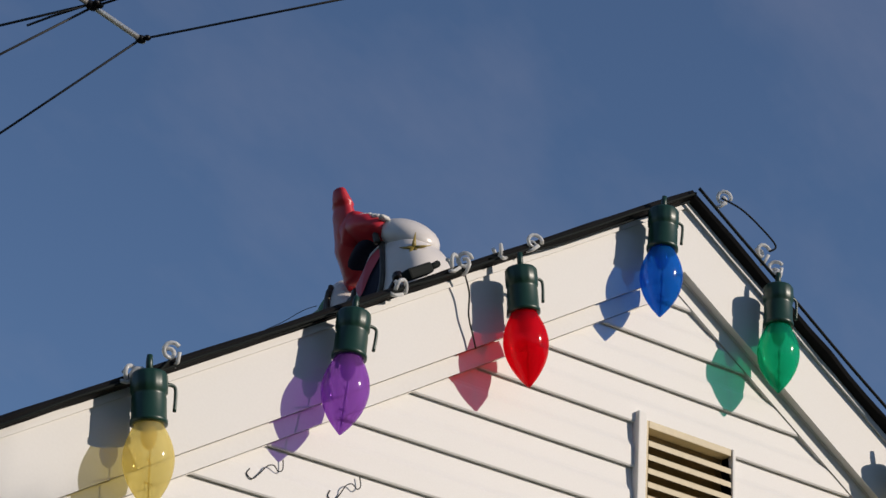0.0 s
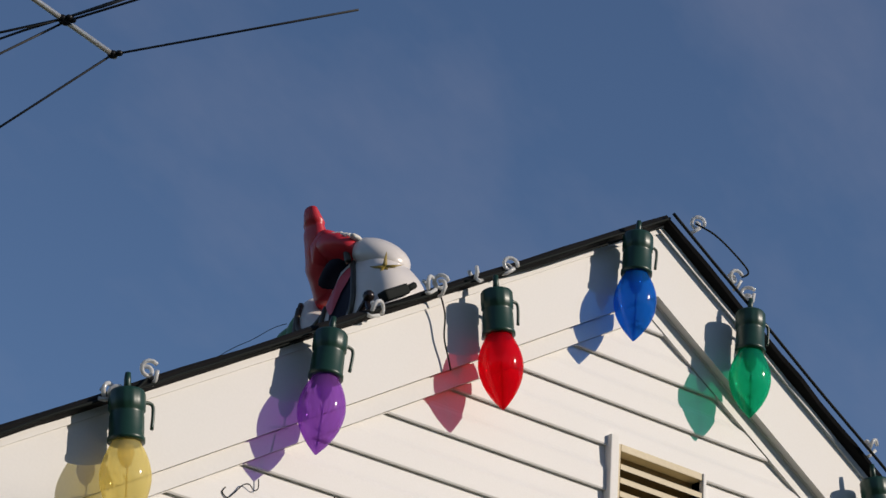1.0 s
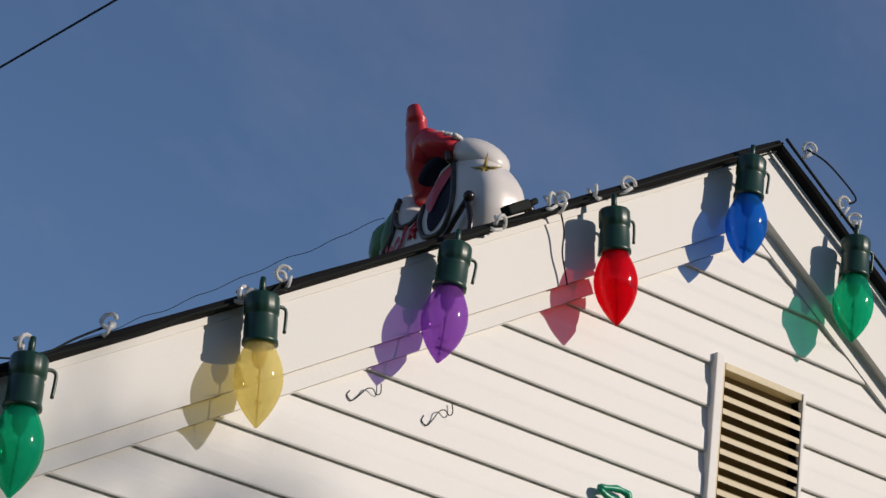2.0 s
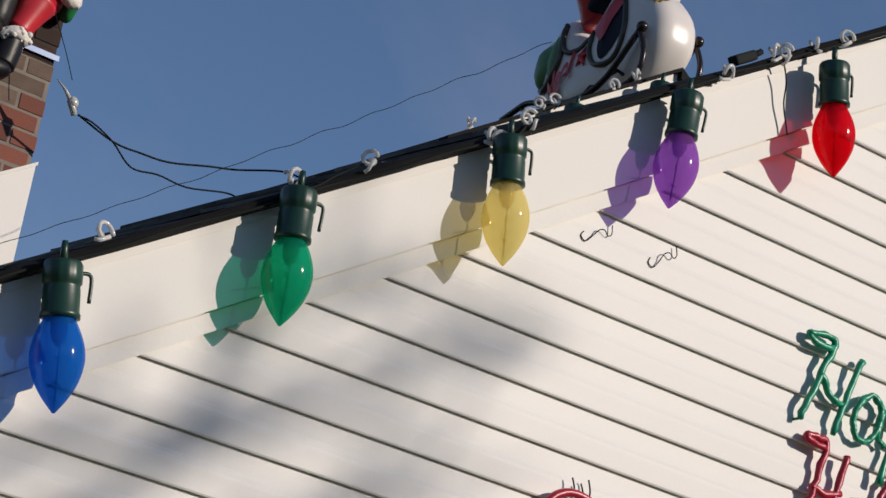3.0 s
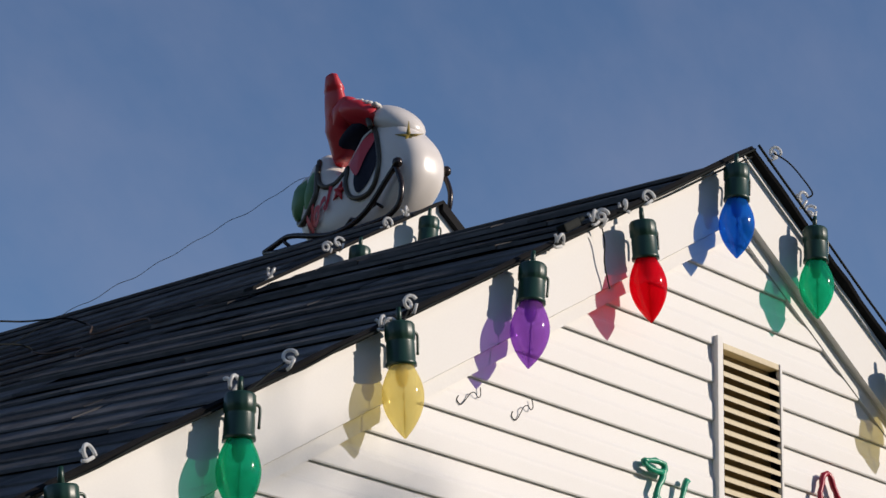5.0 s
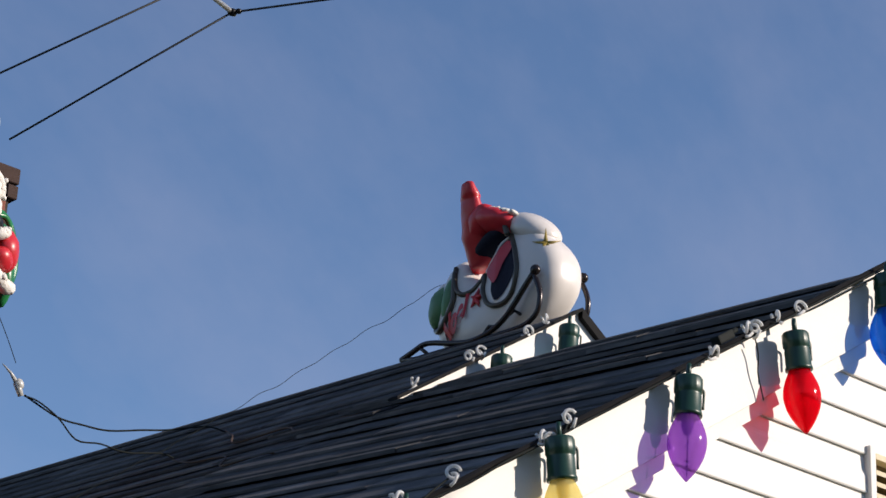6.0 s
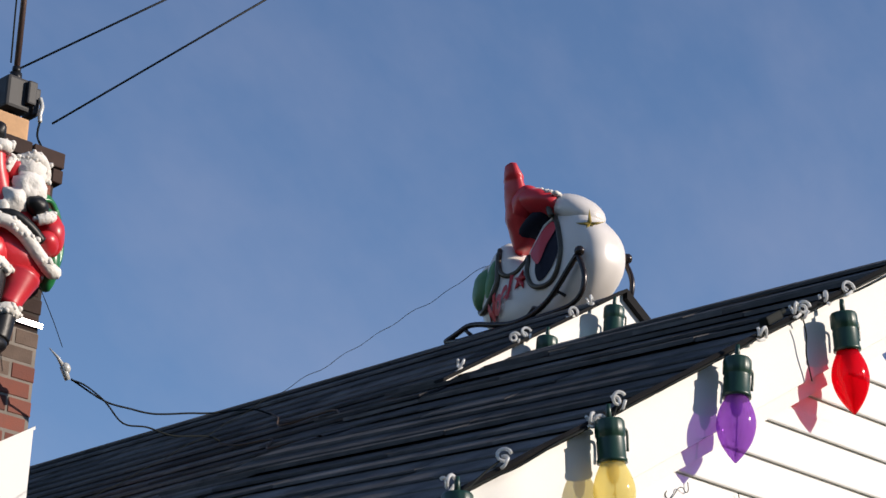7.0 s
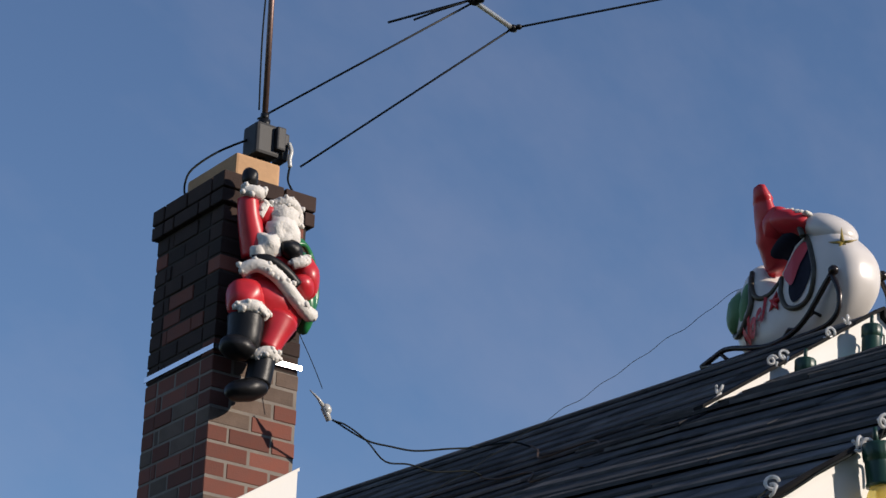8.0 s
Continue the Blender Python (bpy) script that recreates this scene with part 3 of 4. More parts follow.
wire("string_light_cable", along_left(0.0, 3.1, 40, -0.022, -0.092, 0.010, 1.0), 0.0040, "dark cord running along the roof edge")
wire("string_light_cable", [(APEX_X + d, -0.106, APEX_Z - SLOPE * d - 0.012 + 0.012 * noise.noise((d * 7, 4.0, 0))) for d in (0.0, 0.15, 0.35, 0.55, 0.8, 1.0, 1.3)], 0.005, "dark cord running along the roof edge")
wire("string_light_cable", [(0.216, -0.1, 4.712), (0.27, -0.12, 4.69), (0.34, -0.12, 4.66), (0.40, -0.12, 4.62), (0.385, -0.11, 4.600)], 0.003, "thin slack cord looping between clips")
wire("string_light_cable", [(-0.635, -0.090, 4.215), (-0.605, -0.082, 4.16), (-0.595, -0.072, 4.10), (-0.575, -0.068, 4.05), (-0.565, -0.068, 4.02)], 0.0024, "thin dark cord hanging over the fascia")
wire("string_light_cable", [(-1.86, -0.085, 3.45), (-1.93, -0.10, 3.395), (-1.985, -0.11, 3.345), (-2.01, -0.115, 3.33)], 0.003, "thin dark cord to a bulb socket")
wire("string_light_cable", [(-1.42, -0.085, 3.72), (-1.45, -0.10, 3.68), (-1.475, -0.11, 3.655)], 0.003, "thin dark cord to a bulb socket")
wire("string_light_cable", [(0.10, -0.10, 4.66), (-0.1, -0.085, 4.535), (-0.35, -0.082, 4.375), (-0.55, -0.085, 4.27)], 0.003, "thin dark cord sagging under the roof edge")
wire("string_light_cable", [(-0.83, -0.085, 4.08), (-0.95, -0.075, 4.00), (-1.10, -0.072, 3.90), (-1.3, -0.08, 3.785)], 0.003, "thin dark cord sagging under the roof edge")
bm = bmesh.new()
box(bm, (-0.04, -0.018, -0.014), (0.04, 0.018, 0.014), bevel=0.006)
tube(bm, [(0.04, 0, 0), (0.075, 0, 0.004)], 0.009, 6)
plugbox = tagged(link("cord_connector", bm, WIRE), "black cord connector lying on the roof edge", "connector")
plugbox.matrix_basis = pose(-0.76, -0.075, 4.165, 0, -33, 0)

# ---- clips ----


def clip():
    th = bmesh.new()
    pts = [(0.020 * math.cos(a) * (1 - a / 16), -0.008 + 0.0035 * a, 0.020 * math.sin(a) * (1 - a / 16) + 0.016) for a in (k * 0.55 for k in range(16))]
    tube(th, pts, 0.0052, 7)
    tube(th, [(0.014, -0.008, 0.004), (0.004, 0.004, -0.014), (-0.006, 0.012, -0.02)], 0.005, 6)
    return tagged(link("light_clip", th, CLIP), "curled white plastic light clip on the roof edge", "clip", "light clips along the roof edge")


first_clip = clip()
spots = [(-2.475, 3.067), (-2.039, 3.343), (-1.857, 3.462), (-1.527, 3.648), (-1.500, 3.640), (-1.420, 3.730), (-0.827, 4.093), (-0.663, 4.217), (-0.635, 4.225), (-0.515, 4.300), (-0.425, 4.357), (0.216, 4.712), (0.375, 4.595), (0.426, 4.566), (0.903, 4.242), (1.027, 4.164)]
for i, (x, z) in enumerate(spots):
    m = pose(x, -0.098, z - 0.010, rng.uniform(-20, 20), rng.uniform(-40, 40), rng.uniform(-60, 60))
    if i == 0:
        first_clip.matrix_basis = m
    else:
        copy_thing(first_clip, m)
for x in (0.45, 0.335, 0.10, 0.04, -0.24):
    copy_thing(first_clip, pose(x, BACK_Y - 0.05, back_left(x, BACK_Y) + 0.010, rng.uniform(-20, 20), rng.uniform(-40, 40), rng.uniform(-60, 60)))

# ---- wire hooks on the siding ----


def s_hook(x, z, turn):
    bm = bmesh.new()
    tube(bm, smooth_line([(-0.045, -0.004, -0.012), (-0.055, -0.006, -0.026), (-0.042, -0.008, -0.038), (-0.022, -0.009, -0.022), (0.0, -0.009, 0.0), (0.018, -0.009, 0.004), (0.030, -0.008, -0.008), (0.044, -0.006, 0.0), (0.046, -0.004, 0.024)], 4), 0.0015, 5)
    ob = tagged(link("wire_hook", bm, WIRE), "thin bent wire hook stuck in the siding", "hook", "wire hooks on the siding")
    ob.matrix_basis = pose(x, -0.013, z, 0, turn, 0)


s_hook(-1.105, 3.565, -6)
s_hook(-0.885, 3.577, -14)
bm = bmesh.new()
box(bm, (-1.245, -0.0165, 3.600), (-1.165, -0.0135, 3.640), bevel=0.001)
tagged(link("stain_patch", bm, STAIN), "yellowed patch on the siding under the fascia", "patch")

# ---- tube-light greeting ----
TUBE = 0.0112


def stroke(bm, pts, steps=5, closed=False, r=TUBE, mat=0):
    line = smooth_line([(x, -0.040, z) for x, z in pts], steps, closed)
    line = [p + 0.0055 * noise.noise_vector(p * 34) + 0.003 * noise.noise_vector(p * 90) for p in line]
    tube(bm, line, [r * (0.88 + 0.35 * noise.noise(p * 55)) for p in line], 7, mat, closed)


def oval(cx, cz, rx, rz, slant=0.25, start=0.0, turn=360.0, n=14):
    out = []
    for i in range(n + (0 if turn >= 360 else 1)):
        a = radians(start + turn * i / n)
        dz = rz * math.sin(a)
        out.append((cx + rx * math.cos(a) + slant * dz, cz + dz))
    return out


def letter(name, word_label, mat, strokes, parent):
    bm = bmesh.new()
    for pts, closed in strokes:
        stroke(bm, pts, 4, closed)
    # stand-off feet that carry the tube in front of the siding
    x, z = strokes[0][0][0]
    tube(bm, [(x, -0.040, z), (x, -0.012, z)], 0.004, 5)
    part(name, bm, mat, parent, word_label)


happy = thing("tube_light_word", (0, 0, 0), "green tube-light word Happy mounted on the siding", "light sign", "tube-light greeting on the gable")
letter("letter_h", "", TUBE_GREEN, [
    ([(-0.372, 3.290), (-0.338, 3.37), (-0.305, 3.45), (-0.278, 3.520), (-0.30, 3.540), (-0.366, 3.530), (-0.362, 3.514), (-0.285, 3.508)], False),
    ([(-0.247, 3.282), (-0.222, 3.36), (-0.196, 3.44), (-0.168, 3.512)], False),
    ([(-0.318, 3.43), (-0.285, 3.40), (-0.250, 3.372), (-0.215, 3.372)], False)], happy)
letter("letter_a", "", TUBE_GREEN, [(oval(-0.128, 3.362, 0.048, 0.066), True), ([(-0.07, 3.40), (-0.085, 3.33), (-0.05, 3.305)], False)], happy)
letter("letter_p", "", TUBE_GREEN, [(oval(0.020, 3.385, 0.052, 0.062), True), ([(0.005, 3.43), (-0.03, 3.33), (-0.062, 3.20)], False)], happy)
letter("letter_p", "", TUBE_GREEN, [(oval(0.165, 3.398, 0.055, 0.062), True), ([(0.12, 3.43), (0.095, 3.33), (0.062, 3.20)], False)], happy)
letter("letter_y", "", TUBE_GREEN, [([(0.285, 3.47), (0.275, 3.405), (0.315, 3.375), (0.352, 3.40)], False), ([(0.365, 3.478), (0.372, 3.39), (0.368, 3.30), (0.330, 3.245), (0.290, 3.275), (0.315, 3.335), (0.395, 3.375)], False)], happy)
holidays = thing("tube_light_word", (0, 0, 0), "red tube-light word Holidays mounted on the siding", "light sign", "tube-light greeting on the gable")
letter("letter_h", "", TUBE_RED, [
    ([(-0.330, 2.975), (-0.302, 3.08), (-0.28, 3.17), (-0.262, 3.245), (-0.28, 3.262), (-0.335, 3.258), (-0.330, 3.244), (-0.265, 3.236)], False),
    ([(-0.255, 2.965), (-0.232, 3.06), (-0.205, 3.16), (-0.188, 3.240)], False),
    ([(-0.30, 3.125), (-0.255, 3.118), (-0.20, 3.130)], False)], holidays)
letter("letter_o", "", TUBE_RED, [(oval(-0.145, 3.065, 0.050, 0.068), True), (oval(-0.145, 3.065, 0.028, 0.042), True)], holidays)
letter("letter_l", "", TUBE_RED, [(oval(-0.030, 3.120, 0.036, 0.115, 0.3), True)], holidays)
letter("letter_i", "", TUBE_RED, [([(0.07, 3.12), (0.06, 3.04), (0.085, 2.985)], False)], holidays)
letter("letter_d", "", TUBE_RED, [(oval(0.165, 3.075, 0.052, 0.068), True), ([(0.305, 3.325), (0.275, 3.20), (0.235, 3.09), (0.225, 3.0)], False)], holidays)
letter("letter_a", "", TUBE_RED, [(oval(0.330, 3.105, 0.050, 0.066), True), ([(0.40, 3.15), (0.385, 3.07), (0.42, 3.04)], False)], holidays)
letter("letter_y", "", TUBE_RED, [([(0.455, 3.20), (0.45, 3.12), (0.50, 3.10), (0.535, 3.13)], False), ([(0.55, 3.22), (0.545, 3.12), (0.53, 3.02), (0.49, 2.97)], False)], holidays)
letter("letter_s", "", TUBE_RED, [([(0.68, 3.22), (0.63, 3.20), (0.63, 3.15), (0.67, 3.12), (0.66, 3.06), (0.60, 3.06)], False)], holidays)
candle = thing("tube_light_bell", (0, 0, 0), "red and gold tube-light bell beside the greeting", "light sign", "tube-light greeting on the gable")
bm = bmesh.new()
stroke(bm, [(0.500, 3.560), (0.518, 3.640), (0.538, 3.688), (0.572, 3.680), (0.600, 3.625), (0.655, 3.600), (0.722, 3.606), (0.722, 3.565), (0.690, 3.500), (0.668, 3.492), (0.640, 3.525), (0.585, 3.560), (0.520, 3.562)], 4, True)
part("bow", bm, TUBE_RED, candle, "red tube bow")
bm = bmesh.new()
for pts in ([(0.505, 3.555), (0.470, 3.49), (0.425, 3.445), (0.400, 3.41)], [(0.420, 3.44), (0.470, 3.415), (0.520, 3.34), (0.580, 3.24), (0.640, 3.19), (0.690, 3.17)],
            [(0.690, 3.490), (0.690, 3.38), (0.688, 3.28), (0.690, 3.17)], [(0.415, 3.40), (0.45, 3.31), (0.50, 3.22), (0.56, 3.16)]):
    stroke(bm, pts, 5)
part("bell_outline", bm, TUBE_GOLD, candle, "gold tube outline")
bm = bmesh.new()
stroke(bm, [(0.520, 3.365), (0.545, 3.33), (0.56, 3.27), (0.60, 3.235), (0.59, 3.29), (0.555, 3.34), (0.530, 3.375)], 4, True)
part("holly_leaf", bm, TUBE_GREEN, candle, "green tube leaf")
for i in range(5):
    bm = bmesh.new()
    x = 0.118 + 0.014 * i + 0.012 * noise.noise((i, 7.3, 1))
    tube(bm, smooth_line([(x + 0.02 * noise.noise((i * 1.7, z * 9, 2.5)), -0.032 + 0.008 * noise.noise((i, z * 7, 1)), z) for z in (3.42, 3.37, 3.31, 3.25, 3.18 - 0.012 * i)], 4), 0.0024, 5)
    part("feed_wire", bm, TUBE_WHITE, happy, "pale feed wire")

wreath = thing("tube_light_figure", (-1.055, -0.03, 2.755), "round red and white tube-light figure on the siding", "light sign")
bm = bmesh.new()
tube(bm, smooth_line([(0.135 * math.cos(a), -0.02, 0.128 * math.sin(a) + 0.006 * math.cos(3 * a)) for a in (2 * math.pi * i / 20 for i in range(20))], 3, True), 0.011, 8, 0, True)
part("outer_ring", bm, TUBE_RED, wreath, "red tube ring")
bm = bmesh.new()
tube(bm, smooth_line([(0.085 * math.cos(a) + 0.006, -0.02, 0.075 * math.sin(a) - 0.02) for a in (2 * math.pi * i / 16 for i in range(16))], 3, True), 0.009, 8, 0, True)
part("inner_ring", bm, TUBE_WHITE, wreath, "clear tube ring")
for dx, h in ((-0.028, 0.052), (0.0, 0.045), (0.022, 0.060)):
    bm = bmesh.new()
    tube(bm, smooth_line([(dx, -0.016, 0.118), (dx + 0.008, -0.010, 0.118 + h * 0.5), (dx + 0.002, -0.005, 0.118 + h)], 4), 0.0022, 5)
    part("hanger", bm, WIRE, wreath, "bent wire hanger")
bm = bmesh.new()
box(bm, (0.122, -0.012, 0.035), (0.134, 0.015, 0.115), bevel=0.002)
part("bracket", bm, TUBE_WHITE, wreath, "pale plastic bracket")

# ---- sleigh on the roof behind ----
# its own axes: x ahead (towards the front gable), z up, near flank at -y
SLEIGH_POSE = pose(0.800, 3.000, 5.200, 0, 0, -90)
sleigh = thing("sleigh", SLEIGH_POSE, "pearl-white plastic sleigh with bronze trim standing on the roof ridge", "sleigh")
STATIONS = [  # along, bottom, top, half width
    (0.126, 0.130, 0.230, 0.040), (0.150, 0.085, 0.330, 0.088), (0.193, 0.050, 0.430, 0.112), (0.248, 0.030, 0.488, 0.120), (0.300, 0.020, 0.470, 0.120),
    (0.345, 0.014, 0.380, 0.120), (0.390, 0.012, 0.335, 0.120), (0.440, 0.012, 0.360, 0.122), (0.500, 0.012, 0.440, 0.124), (0.560, 0.014, 0.520, 0.128),
    (0.618, 0.020, 0.540, 0.119), (0.681, 0.036, 0.525, 0.122), (0.740, 0.062, 0.490, 0.124), (0.793, 0.100, 0.440, 0.121), (0.836, 0.145, 0.392, 0.108),
    (0.864, 0.190, 0.345, 0.081), (0.875, 0.235, 0.295, 0.040)]
bm = bmesh.new()
rings = []
for u, lo, hi, w in STATIONS:
    ring_v = []
    for k in range(32):
        a = 2 * math.pi * k / 32
        ca, sa = math.cos(a), math.sin(a)
        ring_v.append(bm.verts.new((u, w * math.copysign(abs(ca) ** 0.75, ca), (lo + hi) / 2 + (hi - lo) / 2 * math.copysign(abs(sa) ** 0.85, sa))))
    rings.append(ring_v)
for a, b in zip(rings, rings[1:]):
    for k in range(32):
        bm.faces.new((a[k], a[(k + 1) % 32], b[(k + 1) % 32], b[k]))
bm.faces.new(rings[0][::-1])
bm.faces.new(rings[-1])
body = part("body", bm, SLEIGH, sleigh, "pearl-white moulded body", smooth=True)
sub = body.modifiers.new("smooth", "SUBSURF")
sub.levels = sub.render_levels = 1
bm = bmesh.new()
blob(bm, (0.652, 0.0, 0.520), (0.148, 0.112, 0.070), turn=(0, 31, 0))
part("dash_roll", bm, SLEIGH, sleigh, "rounded white dash roll", smooth=True)


def on_side(u, v, proud=0.004):
    """A point on the near flank of the body."""
    for (u0, l0, h0, w0), (u1, l1, h1, w1) in zip(STATIONS, STATIONS[1:]):
        if u0 <= u <= u1:
            t = (u - u0) / (u1 - u0)
            lo, hi, w = l0 + (l1 - l0) * t, h0 + (h1 - h0) * t, w0 + (w1 - w0) * t
            s = max(-0.97, min(0.97, (v - (lo + hi) / 2) / ((hi - lo) / 2)))
            c = (1 - min(abs(s), 0.999) ** (2 / 0.85)) ** (0.75 / 2)
            return (u, -w * c - proud, v)
    return (u, -0.06, v)


def flank_patch(pts, mat, name, label, proud):
    bm = bmesh.new()
    ring_p = smooth_line([(u, 0, v) for u, v in pts], 6, True)
    cu, cv = sum(p[0] for p in ring_p) / len(ring_p), sum(p[2] for p in ring_p) / len(ring_p)
    layers = []
    for f in (1.0, 0.75, 0.5, 0.25):
        layers.append([bm.verts.new(on_side(cu + (p[0] - cu) * f, cv + (p[2] - cv) * f, proud)) for p in ring_p])
    mid = bm.verts.new(on_side(cu, cv, proud))
    n = len(ring_p)
    for a, b in zip(layers, layers[1:]):
        for k in range(n):
            bm.faces.new((a[k], a[(k + 1) % n], b[(k + 1) % n], b[k]))
    for k in range(n):
        bm.faces.new((layers[-1][k], layers[-1][(k + 1) % n], mid))
    return part(name, bm, mat, sleigh, label, smooth=True)


flank_patch([(0.485, 0.355), (0.545, 0.415), (0.602, 0.462), (0.645, 0.420), (0.664, 0.310), (0.615, 0.225), (0.558, 0.188), (0.530, 0.235), (0.528, 0.300)], NAVY, "cockpit_panel", "dark painted cockpit opening", 0.003)
flank_patch([(0.488, 0.352), (0.545, 0.408), (0.600, 0.455), (0.640, 0.415), (0.600, 0.350), (0.560, 0.270), (0.524, 0.290)], RED, "cockpit_lining", "red painted lining", 0.009)
for nm, r, pts in (("trim_scroll", 0.0115, [(0.272, 0.420), (0.277, 0.405), (0.288, 0.350), (0.310, 0.295), (0.353, 0.270), (0.405, 0.288), (0.440, 0.322), (0.466, 0.332), (0.478, 0.300), (0.477, 0.253), (0.505, 0.190), (0.556, 0.163), (0.612, 0.172), (0.660, 0.215), (0.680, 0.300), (0.662, 0.380), (0.635, 0.440), (0.605, 0.485)]),
                   ("trim_scroll", 0.0135, [(0.278, 0.395), (0.288, 0.330), (0.290, 0.255), (0.255, 0.195), (0.200, 0.150), (0.155, 0.158), (0.134, 0.195)]),
                   ("trim_bead", 0.0065, [(0.470, 0.345), (0.520, 0.405), (0.560, 0.448), (0.600, 0.478)])):
    bm = bmesh.new()
    line = smooth_line([(u, 0, v) for u, v in pts], 5)
    tube(bm, [on_side(p[0], p[2], 0.004) for p in line], r, 8)
    part(nm, bm, SLEIGH if nm == "trim_bead" else SLEIGH_TRIM, sleigh, "pale raised bead" if nm == "trim_bead" else "raised bronze-brown trim")
bm = bmesh.new()
tube(bm, smooth_line([(0.605, -0.112, 0.480), (0.585, -0.112, 0.540), (0.570, -0.075, 0.585), (0.560, 0.0, 0.605), (0.562, 0.06, 0.590), (0.570, 0.10, 0.55)], 5), 0.013, 8)
part("dash_rim", bm, SLEIGH_TRIM, sleigh, "raised bronze-brown trim")
bm = bmesh.new()
for k in range(5):  # the star is painted over the rounded nose
    a = radians(52 + k * 72)
    hub = Vector((0.808, -0.082, 0.392))
    way = Vector((0.66, 0.55, -0.51)) * math.cos(a) + Vector((0.25, 0.45, 0.86)) * math.sin(a)
    tube(bm, [hub, hub + way * (0.085 if k % 2 else 0.065) + Vector((-0.006, 0.012, -0.004))], [0.011, 0.001], 6)
part("gold_star", bm, GOLD, sleigh, "painted gold star")
bm = bmesh.new()
blob(bm, (0.166, -0.062, 0.268), (0.062, 0.070, 0.105), 0, (0, 22, 0), 0.008, 18)
blob(bm, (0.240, -0.082, 0.285), (0.042, 0.050, 0.105), 0, (0, 14, 0), 0.006, 18)
part("gift_sack", bm, SACK_PALE, sleigh, "pale green moulded gift sack", smooth=True)
bm = bmesh.new()
blob(bm, (0.165, -0.040, 0.345), (0.040, 0.050, 0.050), 0, (0, 10, 0), 0.008, 24)
part("sack_bow", bm, SLEIGH, sleigh, "pale moulded bow on the sack", smooth=True)


def runner(w, lift):
    """A scrolled runner at one side."""
    bm = bmesh.new()

    def at(pts):
        return [(u, w, v + lift * max(0.0, min(1.0, u / 0.6))) for u, v in pts]
    tube(bm, smooth_line(at([(-0.008, 0.049), (0.070, 0.070), (0.135, 0.086), (0.200, 0.078), (0.281, 0.056), (0.400, 0.030), (0.492, 0.030), (0.575, 0.048), (0.644, 0.084), (0.700, 0.135), (0.745, 0.182), (0.800, 0.236)]), 5), 0.0125, 8)
    blob(bm, at([(0.814, 0.250)])[0], (0.024, 0.022, 0.024), sub=2)
    blob(bm, at([(0.800, 0.226)])[0], (0.014, 0.016, 0.012), sub=2)
    tube(bm, smooth_line(at([(0.805, 0.232), (0.832, 0.180), (0.846, 0.125), (0.832, 0.060), (0.775, 0.022), (0.690, 0.014), (0.596, 0.014), (0.450, 0.012)]), 5), 0.0115, 8)
    tube(bm, at([(-0.008, 0.049), (0.080, 0.032), (0.250, 0.026), (0.450, 0.016)]), 0.0115, 8)
    tube(bm, at([(0.110, 0.080), (0.165, 0.034)]), 0.009, 6)
    u, v = at([(0.640, 0.080)])[0][0], at([(0.640, 0.080)])[0][2]
    tube(bm, [(u, w, v), (u + 0.025, w * 0.8, v + 0.035), (u + 0.06, w * 0.78, v + 0.010)], 0.008, 6)
    tube(bm, [(0.50, w, 0.03 + lift), (0.53, w * 0.9, 0.075 + lift), (0.60, w, 0.05 + lift)], 0.008, 6)
    return part("runner", bm, RUNNER, sleigh, "dark scrolled runner with a round knob")


runner(-0.145, 0.0)
runner(0.140, 0.050)
for u_bar, v_bar in ((0.04, 0.045), (0.42, 0.014)):
    bm = bmesh.new()
    tube(bm, [(u_bar, -0.145, v_bar), (u_bar, 0.130, v_bar + 0.012)], 0.010, 6)
    part("cross_bar", bm, RUNNER, sleigh)

text = bpy.data.curves.new("noel", "FONT")
text.body, text.size, text.extrude, text.shear, text.offset = "Noel", 0.125, 0.0015, 0.20, 0.0060
text_ob = bpy.data.objects.new("noel", text)
scene.collection.objects.link(text_ob)
me = bpy.data.meshes.new_from_object(text_ob.evaluated_get(bpy.context.evaluated_depsgraph_get()))
bpy.data.objects.remove(text_ob)
me.materials.clear()
me.materials.append(RED)
for v in me.vertices:
    x, y = v.co.x, v.co.y
    u, w = 0.214 + x * 0.64, 0.052 + y * 1.12 + x * 0.47
    v.co = Vector(on_side(u, w, 0.013 + v.co.z * 0.5))
noel = new("lettering", me)
noel.parent = sleigh
noel["label"] = "red painted word Noel"
bm = bmesh.new()
for k in range(5):
    a = radians(80 + k * 72)
    c = on_side(0.440, 0.226, 0.006)
    tube(bm, [c, on_side(0.440 + 0.050 * math.cos(a), 0.226 + 0.050 * math.sin(a), 0.006)], [0.017, 0.001], 6)
part("red_star", bm, RED, sleigh, "red painted star")

# figure in the sleigh, one plain mesh
bm = bmesh.new()
tube(bm, smooth_line([(0.335, 0.0, 0.440), (0.318, 0.0, 0.500), (0.300, 0.0, 0.580), (0.277, 0.0, 0.670), (0.252, 0.0, 0.745), (0.238, 0.0, 0.800), (0.228, 0.0, 0.850), (0.222, 0.0, 0.884)], 4),
     [0.050 + 0.026 * math.sin(min(1.0, i / 11) * math.pi * 0.5) - 0.032 * max(0.0, (i - 9) / 10) - (0.02 if i == 27 else 0.0) - (0.026 if i == 28 else 0.0) + (0.008 if 19 < i < 27 else 0.0) for i in range(29)], 16, 0)
blob(bm, (0.400, 0.0, 0.640), (0.135, 0.085, 0.062), 0, (0, 24, 0), 0.010, 16)
blob(bm, (0.330, 0.0, 0.640), (0.075, 0.080, 0.100), 0, (0, 8, 0), 0.010, 16)
blob(bm, (0.385, 0.0, 0.530), (0.105, 0.070, 0.050), 1, (0, -36, 0), 0.006, 14)
